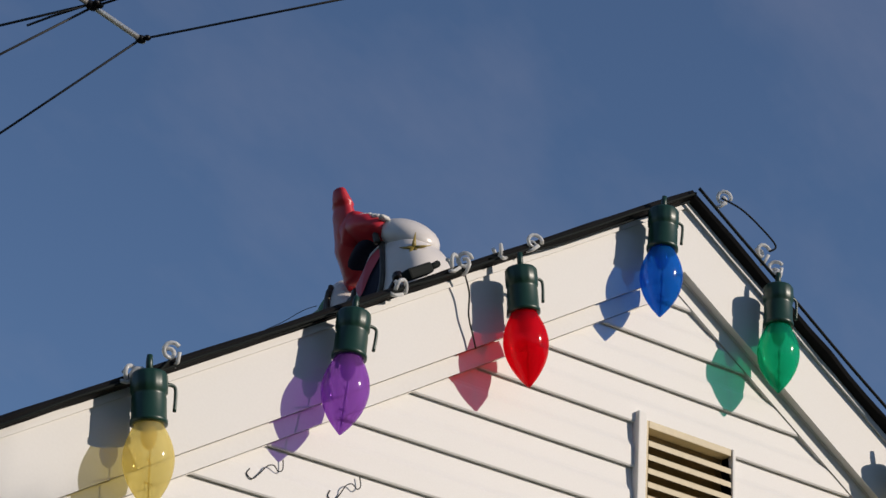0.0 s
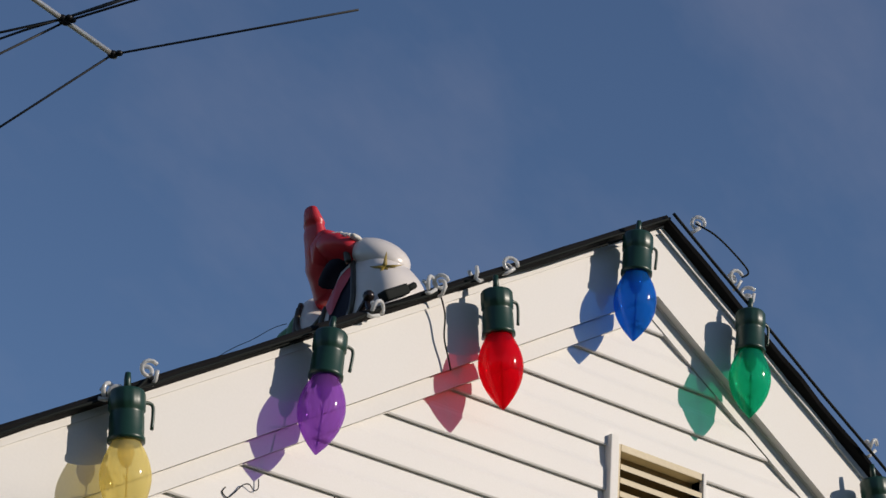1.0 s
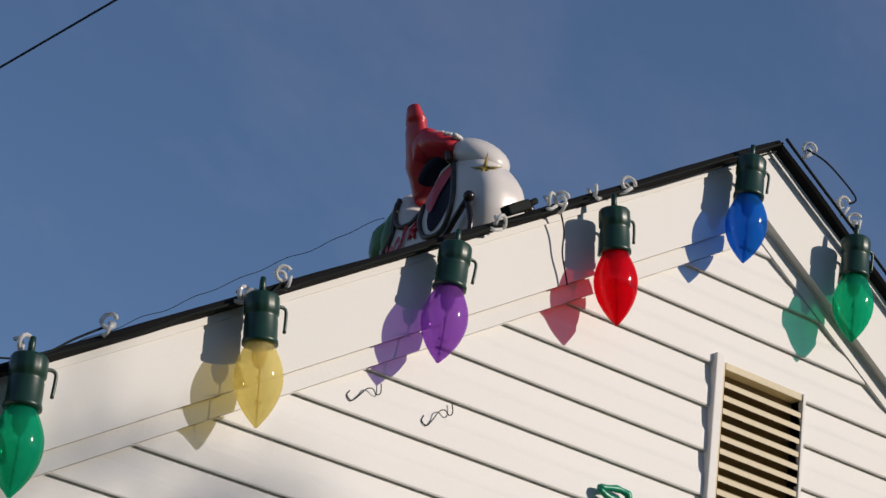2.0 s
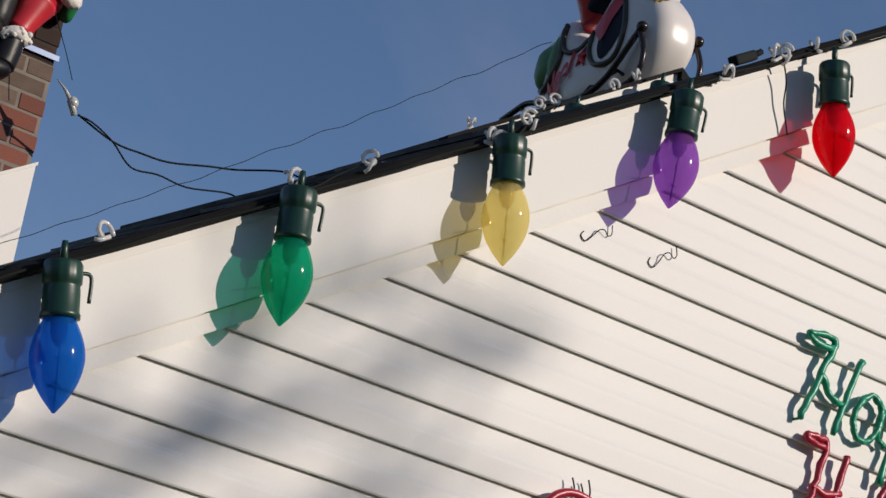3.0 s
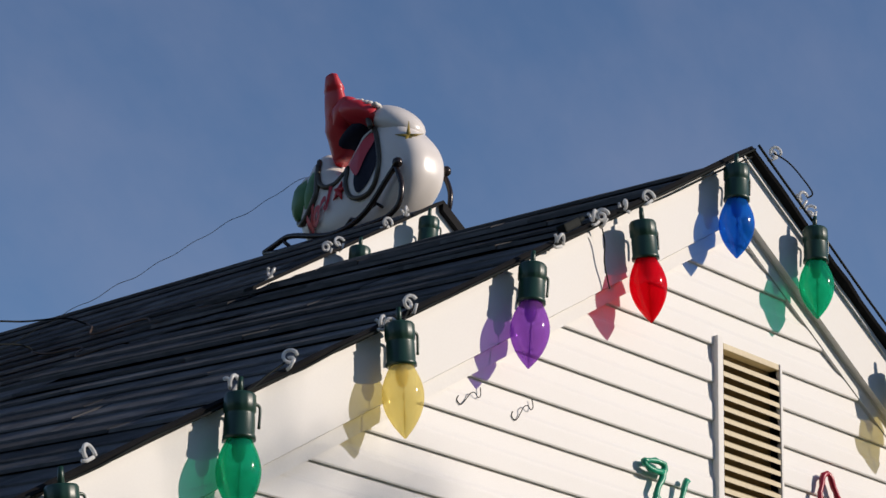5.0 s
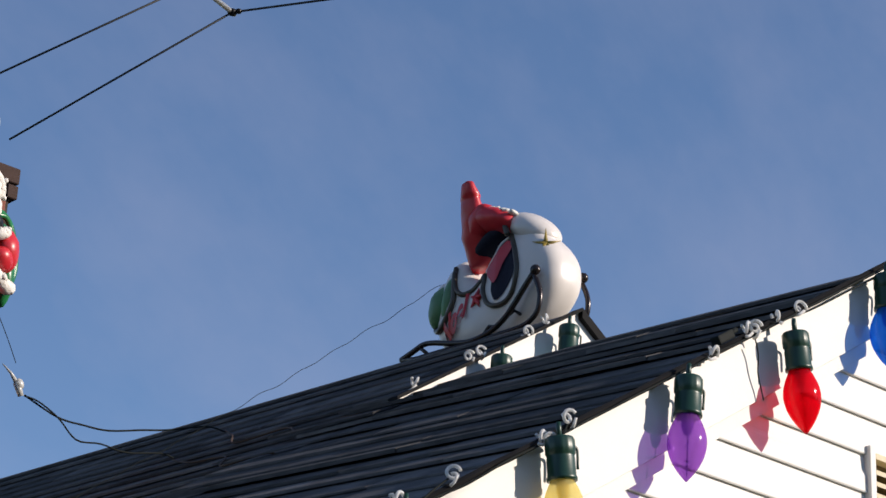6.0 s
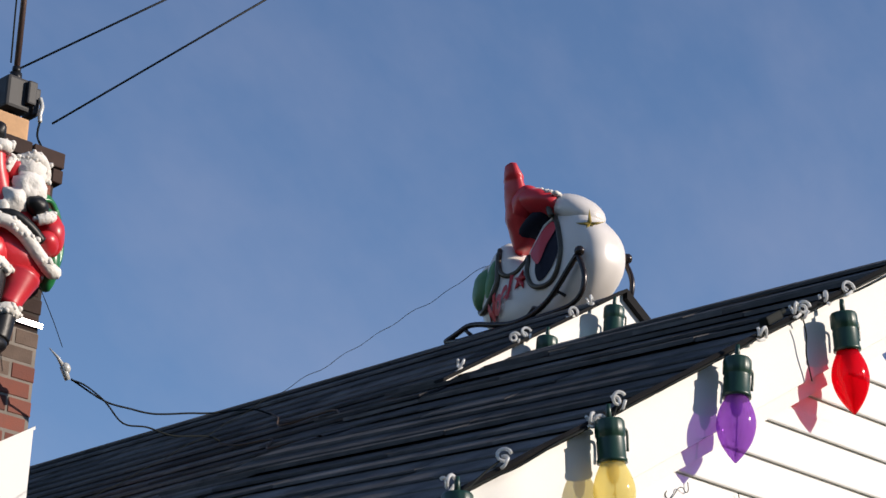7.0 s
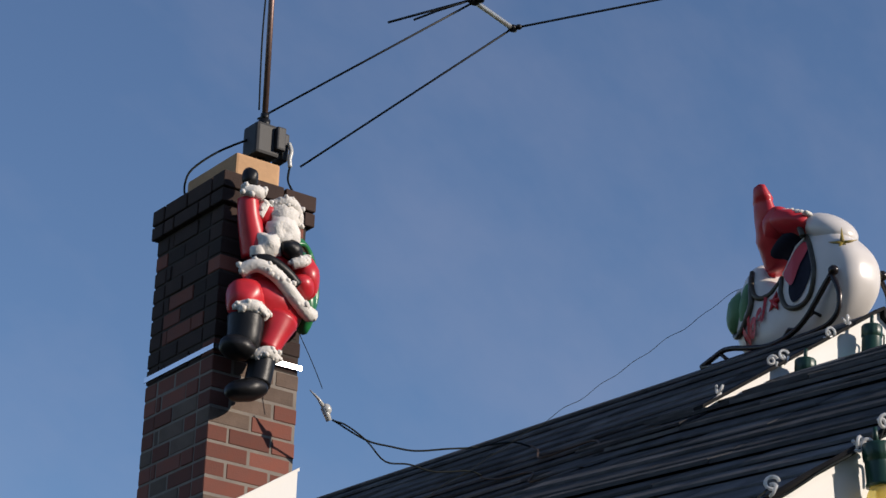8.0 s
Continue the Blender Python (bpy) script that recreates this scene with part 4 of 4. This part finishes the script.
for i in range(9):
    blob(bm, (0.345 + 0.020 * i, 0.02 + 0.02 * math.sin(i * 2.0), 0.722 - 0.0085 * i), (0.020, 0.032, 0.014), 2, (0, 0, 0), 0.007, 40, 2)
for v in bm.verts:
    v.co += 0.006 * noise.noise_vector(v.co * 22)
    lean = 0.045 + 0.145 * max(0.0, min(1.0, (v.co.z - 0.45) / 0.43))  # it leans out over the near flank
    v.co = Vector((v.co.x + 1.08 * lean, v.co.y * 0.8 - lean, v.co.z - 0.667 * lean))
figure = tagged(link("plastic_figure", bm, [RED, NAVY, FUR], smooth=True), "red plastic holiday figure with a tall cap in the sleigh", "figure")
figure.matrix_basis = SLEIGH_POSE

# ---- figure on the chimney, one plain mesh ----
bm = bmesh.new()
Y = 3.515
R_, W_, B_, G_ = 0, 1, 2, 3


def fur(pts, r, bits=26, seed=1):
    """A band of curly trim: a tube set with small tufts."""
    line = smooth_line(pts, 6)
    tube(bm, line, r * 0.85, 8, W_)
    f_rng = random.Random(seed)
    for i in range(bits):
        c = line[f_rng.randrange(len(line))] + Vector((f_rng.uniform(-1, 1), f_rng.uniform(-1, 0.2), f_rng.uniform(-1, 1))) * r * 0.6
        blob(bm, c, (r * 0.45, r * 0.45, r * 0.40), W_, (0, f_rng.uniform(0, 90), 0), 0, 1, 1)


# torso, belly and hips
blob(bm, (-1.250, Y + 0.005, 5.330), (0.120, 0.085, 0.135), R_, (0, 20, 0), 0.010, 16)
blob(bm, (-1.240, Y - 0.005, 5.205), (0.145, 0.092, 0.100), R_, (0, 24, 0), 0.012, 16)
blob(bm, (-1.375, Y - 0.015, 5.190), (0.082, 0.078, 0.090), R_, (0, 15, 0), 0.012, 18)
# raised arm with glove
tube(bm, smooth_line([(-1.325, Y, 5.400), (-1.352, Y - 0.005, 5.475), (-1.378, Y - 0.01, 5.555), (-1.390, Y - 0.012, 5.630)], 4), [0.064, 0.062, 0.060, 0.058, 0.056, 0.054, 0.052, 0.050, 0.048, 0.047, 0.046, 0.045, 0.044], 14, R_)
fur([(-1.418, Y - 0.03, 5.655), (-1.380, Y - 0.055, 5.650), (-1.345, Y - 0.03, 5.662)], 0.034, 20, 2)
blob(bm, (-1.392, Y - 0.018, 5.722), (0.036, 0.040, 0.045), B_, (0, -10, 0), 0.006, 30)
# cap, head and beard
blob(bm, (-1.300, Y - 0.010, 5.585), (0.060, 0.050, 0.050), R_, (0, 25, 0), 0.008, 24)
fur([(-1.345, Y - 0.03, 5.560), (-1.330, Y - 0.04, 5.600), (-1.310, Y - 0.03, 5.620)], 0.026, 14, 3)
blob(bm, (-1.228, Y - 0.030, 5.585), (0.072, 0.068, 0.068), W_, (0, 10, 0), 0.016, 36)
fur([(-1.290, Y - 0.03, 5.620), (-1.230, Y - 0.075, 5.640), (-1.165, Y - 0.04, 5.620), (-1.150, Y - 0.02, 5.570)], 0.030, 34, 4)
blob(bm, (-1.240, Y - 0.060, 5.500), (0.078, 0.055, 0.075), W_, (0, 22, 0), 0.020, 36)
blob(bm, (-1.300, Y - 0.055, 5.430), (0.060, 0.048, 0.060), W_, (0, 35, 0), 0.018, 36)
blob(bm, (-1.345, Y - 0.045, 5.390), (0.036, 0.036, 0.034), W_, (0, 35, 0), 0.014, 36)
# belt and coat hem
tube(bm, smooth_line([(-1.375, Y - 0.055, 5.345), (-1.320, Y - 0.088, 5.352), (-1.245, Y - 0.100, 5.318), (-1.180, Y - 0.095, 5.275)], 5), 0.026, 8, B_)
fur([(-1.420, Y - 0.040, 5.292), (-1.365, Y - 0.085, 5.318), (-1.280, Y - 0.105, 5.285), (-1.190, Y - 0.100, 5.215), (-1.110, Y - 0.070, 5.180), (-1.062, Y - 0.03, 5.195)], 0.036, 60, 5)
# bent arm with glove on the sack strap
blob(bm, (-1.112, Y - 0.040, 5.345), (0.062, 0.068, 0.098), R_, (0, -8, 0), 0.010, 16)
blob(bm, (-1.140, Y - 0.060, 5.290), (0.058, 0.060, 0.050), R_, (0, 25, 0), 0.008, 16)
fur([(-1.205, Y - 0.09, 5.365), (-1.170, Y - 0.105, 5.380), (-1.140, Y - 0.09, 5.400)], 0.030, 18, 6)
blob(bm, (-1.215, Y - 0.088, 5.425), (0.052, 0.044, 0.042), B_, (0, 20, 0), 0.006, 30)
# sack behind the shoulder, with its strap
blob(bm, (-1.075, Y + 0.035, 5.310), (0.056, 0.075, 0.185), G_, (0, -6, 0), 0.014, 14)
for k in range(3):
    tube(bm, smooth_line([(-1.185, Y - 0.055, 5.470 + 0.012 * k), (-1.130, Y - 0.050 + 0.01 * k, 5.485 + 0.010 * k), (-1.085, Y - 0.030, 5.450 + 0.006 * k), (-1.052 + 0.006 * k, Y - 0.01, 5.380), (-1.035 + 0.005 * k, Y, 5.290), (-1.048, Y, 5.190)], 4), 0.012, 7, G_)
# bent leg: fur cuff and boot
fur([(-1.425, Y - 0.05, 5.125), (-1.370, Y - 0.085, 5.138), (-1.305, Y - 0.06, 5.118)], 0.036, 34, 7)
tube(bm, smooth_line([(-1.368, Y - 0.025, 5.110), (-1.368, Y - 0.025, 5.060), (-1.372, Y - 0.025, 5.010), (-1.378, Y - 0.022, 4.970)], 4), [0.076, 0.076, 0.075, 0.075, 0.074, 0.073, 0.072, 0.072, 0.071, 0.070, 0.068, 0.064, 0.058], 14, B_)
blob(bm, (-1.405, Y - 0.035, 4.965), (0.078, 0.070, 0.050), B_, (0, 6, 0), 0.006, 24)
# straight leg, fur cuff and boot
tube(bm, smooth_line([(-1.215, Y - 0.02, 5.130), (-1.240, Y - 0.03, 5.060), (-1.268, Y - 0.03, 4.985)], 4), [0.085, 0.080, 0.074, 0.068, 0.062, 0.058, 0.055, 0.054, 0.054], 12, R_)
fur([(-1.330, Y - 0.045, 4.945), (-1.285, Y - 0.075, 4.965), (-1.230, Y - 0.045, 4.955)], 0.032, 26, 8)
tube(bm, smooth_line([(-1.283, Y - 0.03, 4.945), (-1.290, Y - 0.03, 4.890), (-1.300, Y - 0.03, 4.835)], 4), 0.056, 12, B_)
blob(bm, (-1.355, Y - 0.040, 4.795), (0.098, 0.068, 0.048), B_, (0, -16, 0), 0.006, 24)
tagged(link("climbing_figure", bm, [RED, FUR, BLACK, SACK], smooth=True), "moulded plastic holiday figure in red climbing the chimney", "figure")

# ---- antenna on the chimney ----
antenna = thing("tv_antenna", (-1.125, 3.86, CH_TOP), "old rooftop antenna on a rusty mast above the chimney", "antenna")


def at_antenna(ob):
    ob.location = -Vector((-1.125, 3.86, CH_TOP))
    return ob


bm = bmesh.new()
tube(bm, [(-1.125, 3.86, 6.17), (-1.140, 3.86, 7.56)], 0.014, 12)
at_antenna(part("mast", bm, MAST, antenna, "rusty brown tube mast"))
bm = bmesh.new()
tube(bm, [(-1.125, 3.86, 6.165), (-1.126, 3.86, 6.205)], 0.026, 14)
tube(bm, [(-1.126, 3.86, 6.205), (-1.126, 3.86, 6.235)], 0.019, 14)
at_antenna(part("collar", bm, BLACK, antenna))
bm = bmesh.new()
box(bm, (-1.195, 3.80, 6.015), (-1.075, 3.92, 6.165), bevel=0.014)
box(bm, (-1.105, 3.775, 6.045), (-1.060, 3.80, 6.155), bevel=0.008)
box(bm, (-1.055, 3.81, 6.02), (-1.020, 3.90, 6.15), bevel=0.010)
tube(bm, [(-1.135, 3.86, 6.02), (-1.135, 3.86, 5.74)], 0.020, 10)
at_antenna(part("rotator", bm, GREYBOX, antenna, "dark grey rotator housing"))
bm = bmesh.new()
tube(bm, smooth_line([(-1.030, 3.80, 6.10), (-1.022, 3.79, 6.06), (-1.028, 3.79, 6.02), (-1.024, 3.79, 5.985)], 4), 0.010, 7)
at_antenna(part("wire_splice", bm, TUBE_WHITE, antenna, "taped grey wire splice"))
bm = bmesh.new()
tube(bm, smooth_line([(-1.024, 3.79, 5.99), (-1.030, 3.79, 5.92), (-1.045, 3.72, 5.84), (-1.05, 3.66, CH_TOP)], 5), 0.005, 6)
tube(bm, smooth_line([(-1.19, 3.88, 6.10), (-1.30, 3.95, 6.03), (-1.40, 3.98, 5.93), (-1.43, 3.98, 5.85), (-1.44, 3.95, CH_TOP)], 5), 0.005, 6)
tube(bm, smooth_line([(-1.175, 3.83, 6.23), (-1.178, 3.84, 6.6), (-1.165, 3.85, 7.0), (-1.172, 3.85, 7.5)], 5), 0.004, 6)
at_antenna(part("lead_wire", bm, WIRE, antenna))
TIP, TAIL = Vector((0.500, 4.215, 7.340)), Vector((-1.30, 3.826, 7.515))
bm = bmesh.new()
tube(bm, [TIP, TAIL], 0.0135, 10)
at_antenna(part("boom", bm, BOOM, antenna, "bare aluminium boom"))
bm = bmesh.new()
box(bm, (-1.18, 3.83, 7.43), (-1.10, 3.89, 7.55), bevel=0.006)
at_antenna(part("clamp", bm, GREYBOX, antenna))
ELEMENTS = [  # place along the boom, ends on either side
    (0.022, (-0.53, 1.08, -0.54), (0.72, -0.92, 0.12)), (0.313, (-0.72, 0.80, -0.57), (0.90, -0.85, 0.45)), (0.335, (-0.33, 0.24, -0.14), (0.80, -0.90, 0.40))]
for d, way_a, way_b in ELEMENTS:
    c = TIP + (TAIL - TIP).normalized() * d
    bm = bmesh.new()
    tube(bm, [c, c + Vector(way_a)], 0.0062, 6)
    tube(bm, [c, c + Vector(way_b)], 0.0062, 6)
    at_antenna(part("element", bm, ROD, antenna, "thin dark rod element"))
    bm = bmesh.new()
    blob(bm, c, (0.026, 0.026, 0.020), sub=2)
    blob(bm, c + Vector((0.02, -0.025, 0.004)), (0.018, 0.018, 0.014), sub=2)
    at_antenna(part("insulator", bm, BLACK, antenna, "black plastic insulator"))

for d, knee, end in ((0.56, (0.055, -0.09, 0.010), (0.613, -0.90, -0.132)), (0.335, (0.12, -0.14, 0.050), (0.235, -0.28, 0.105))):
    c = TIP + (TAIL - TIP).normalized() * d
    bm = bmesh.new()
    tube(bm, [c, c + Vector(knee), c + Vector(end)], 0.0062, 6)
    tube(bm, [c, c - Vector(knee), c - Vector(end) * 0.8], 0.0062, 6)
    at_antenna(part("element", bm, ROD, antenna, "thin dark rod element"))
    if d > 0.4:
        bm = bmesh.new()
        blob(bm, c, (0.026, 0.026, 0.020), sub=2)
        blob(bm, c + Vector((0.03, -0.025, 0.004)), (0.018, 0.018, 0.014), sub=2)
        at_antenna(part("insulator", bm, BLACK, antenna, "black plastic insulator"))

# ---- cords over the roof ----
bm = bmesh.new()
tube(bm, [(0, 0, -0.03), (0, 0, 0.028)], [0.012, 0.016], 8)
tube(bm, [(0, 0, 0.028), (-0.012, 0, 0.07), (-0.03, 0.01, 0.115)], [0.010, 0.006, 0.002], 7)
blob(bm, (0.008, -0.004, 0.018), (0.02, 0.016, 0.024), sub=2)
plug = tagged(link("cord_plug", bm, TUBE_WHITE), "pale grey plug hanging from a thin string", "plug")
plug.matrix_basis = pose(-1.012, 3.405, 4.755, 0, -28, 0)
wire("string", [(-1.035, 3.41, 4.86), (-1.08, 3.43, 4.97), (-1.15, 3.46, 5.12)], 0.0018, "thin string from the plug up to the figure", "string")
wire("extension_cord", [(-0.985, 3.4, 4.735), (-0.82, 3.4, 4.686), (-0.694, 3.4, 4.685), (-0.569, 3.4, 4.694), (-0.398, 3.4, 4.741), (-0.262, 3.42, 4.781), (-0.049, 3.44, 4.857), (0.1, 3.5, 4.885)], 0.0040, "dark extension cord from the plug to the roof")
wire("extension_cord", [(-0.985, 3.4, 4.732), (-0.922, 3.39, 4.722), (-0.829, 3.38, 4.676), (-0.733, 3.38, 4.608), (-0.615, 3.38, 4.621), (-0.485, 3.38, 4.617), (-0.301, 3.4, 4.665), (-0.22, 3.42, 4.669)], 0.0036, "dark extension cord from the plug to the roof")

OLD_CORD = material("faded_brown_cord", (0.10, 0.065, 0.045), 0.7, vary=0.2, bump=0, spec=0.15)
for cord in ([(0.10, 3.50), (-0.05, 3.25), (-0.22, 3.0), (-0.20, 2.7), (-0.34, 2.45), (-0.30, 2.2), (-0.36, 1.99)], [(-0.22, 3.42), (-0.36, 3.1), (-0.42, 2.8), (-0.62, 2.55), (-0.60, 2.3), (-0.78, 2.0)]):
    wire("extension_cord", [(x, y, back_surface(x, y) + 0.022) for x, y in cord], 0.0045, "faded brown cord lying across the shingles", mat=OLD_CORD)
wavy = []
for i in range(70):
    t = i / 69
    base = Vector((0.690, 2.80, 5.560)).lerp(Vector((-2.25, 2.58, 3.365)), t)
    wavy.append(base + Vector((0.0, 0.0, 0.004 * math.sin(t * 95) + 0.014 * noise.noise((t * 15, 2, 3)) - 0.05 * math.sin(math.pi * t))))
wire("guy_wire", wavy, 0.0014, "thin kinked wire from the roof to the sleigh", "wire")

# ---- bare tree across the yard, between the sun and the wall ----
tree = thing("bare_tree", (5.80, -13.2, -0.5), "leafless tree standing across the yard", "tree")
t_rng = random.Random(16)
bm = bmesh.new()
tube(bm, [(0, 0, -0.2), (0.05, 0, 3.0), (0.0, 0.05, 6.0), (-0.05, 0.0, 9.0)], [0.24, 0.19, 0.15, 0.09], 10)
part("trunk", bm, BARK, tree)
bm = bmesh.new()


def branch(p, d, length, r, level):
    q = p + d * length
    mid = p.lerp(q, 0.5) + Vector((t_rng.uniform(-1, 1), t_rng.uniform(-1, 1), t_rng.uniform(-0.3, 0.6))) * length * 0.08
    tube(bm, [p, mid, q], [r, r * 0.85, r * 0.65], 5)
    if level == 0:
        return
    for k in range((0, 4, 2, 3, 3)[level]):
        nd = (d + Vector((t_rng.uniform(-0.8, 0.8), t_rng.uniform(-0.8, 0.8), t_rng.uniform(-0.25, 0.6)))).normalized()
        branch(mid.lerp(q, t_rng.uniform(0.3, 1.0)), nd, length * t_rng.uniform(0.55, 0.75), r * 0.6, level - 1)


for k in range(20):
    a = k * 2.4 + t_rng.uniform(-0.3, 0.3)
    branch(Vector((0, 0, 5.9 + 0.15 * k)), Vector((math.cos(a) * 0.9, math.sin(a) * 0.9, 0.40)).normalized(), 1.25, 0.037, 4)
part("crown", bm, BARK, tree, "bare twiggy crown")

# ---- shingle courses, last ----
STEP = 0.122  # one course across, in plan


def shingle_mesh(width, butt):
    """A tab along y; its low edge at x = 0, lying on the roof's slope."""
    bm = bmesh.new()
    dz = SLOPE * (STEP + 0.02)
    base = [(0, 0, 0), (0, width, 0), (STEP + 0.02, width, dz), (STEP + 0.02, 0, dz)]
    low = [bm.verts.new((x, y, z + (butt * 0.5 if i < 2 else 0.0))) for i, (x, y, z) in enumerate(base)]
    high = [bm.verts.new((x, y, z + (butt if i < 2 else 0.003))) for i, (x, y, z) in enumerate(base)]
    bm.faces.new(high)
    bm.faces.new(low[::-1])
    for i in range(4):
        bm.faces.new((low[i], low[(i + 1) % 4], high[(i + 1) % 4], high[i]))
    bmesh.ops.recalc_face_normals(bm, faces=bm.faces[:])
    me = bpy.data.meshes.new("shingle")
    bm.to_mesh(me)
    bm.free()
    me.materials.append(SHINGLE)
    return me


tabs = [shingle_mesh(w, b) for w in (0.42, 0.61, 0.91) for b in (0.014, 0.022, 0.030)]
s_rng = random.Random(9)
count = 0
x = APEX_X - STEP * 0.9
while x > APEX_X - 2.95:
    y = -0.030 + s_rng.uniform(0.0, 0.02)
    course = s_rng.randrange(3)
    while y < BACK_Y - 0.002 and count < 300:
        me = s_rng.choice(tabs[course % 3::3])
        ob = new("shingle", me)
        ob.parent = roof
        ob.location = (x + s_rng.uniform(-0.004, 0.004), y, front_surface(x, y))
        ob.rotation_euler = (math.atan(front_surface(x, y + 0.5) - front_surface(x, y)) / 0.5 if y < 1.4 else math.atan(LIFT), 0, 0)
        y += max(v.co.y for v in me.vertices) + 0.001
        count += 1
    x -= STEP

verts, faces = [], []


def loose_tab(x, y, width, butt, z_of, sx):
    i = len(verts)
    dx = sx * (STEP + 0.02)
    for xx, yy, up in ((x, y, butt * 0.5), (x, y + width, butt * 0.5), (x + dx, y + width, 0), (x + dx, y, 0), (x, y, butt), (x, y + width, butt), (x + dx, y + width, 0.003), (x + dx, y, 0.003)):
        verts.append((xx, yy, z_of(xx, yy) - 0.014 + up))
    faces.extend([(i + 4, i + 5, i + 6, i + 7), (i, i + 1, i + 5, i + 4), (i + 1, i + 2, i + 6, i + 5), (i + 3, i, i + 4, i + 7)])


x = BACK_X - STEP * 0.9
while x > LEFT - 0.1:
    y = BACK_Y + 0.03 - s_rng.uniform(0, 0.1)
    thick = s_rng.choice((0.014, 0.019, 0.024))
    while y < END_Y - 0.2:
        w = s_rng.choice((0.42, 0.61, 0.91))
        loose_tab(x + s_rng.uniform(-0.004, 0.004), max(y, BACK_Y - 0.0), w, thick, back_surface, 1)
        y += w + 0.001
    x -= STEP
me = bpy.data.meshes.new("shingle_field")
me.from_pydata(verts, [], faces)
me.materials.append(SHINGLE)
field = new("shingle_field", me)
field.parent = back_roof
tagged(field, "dark weathered shingle tabs", kind="stuff")
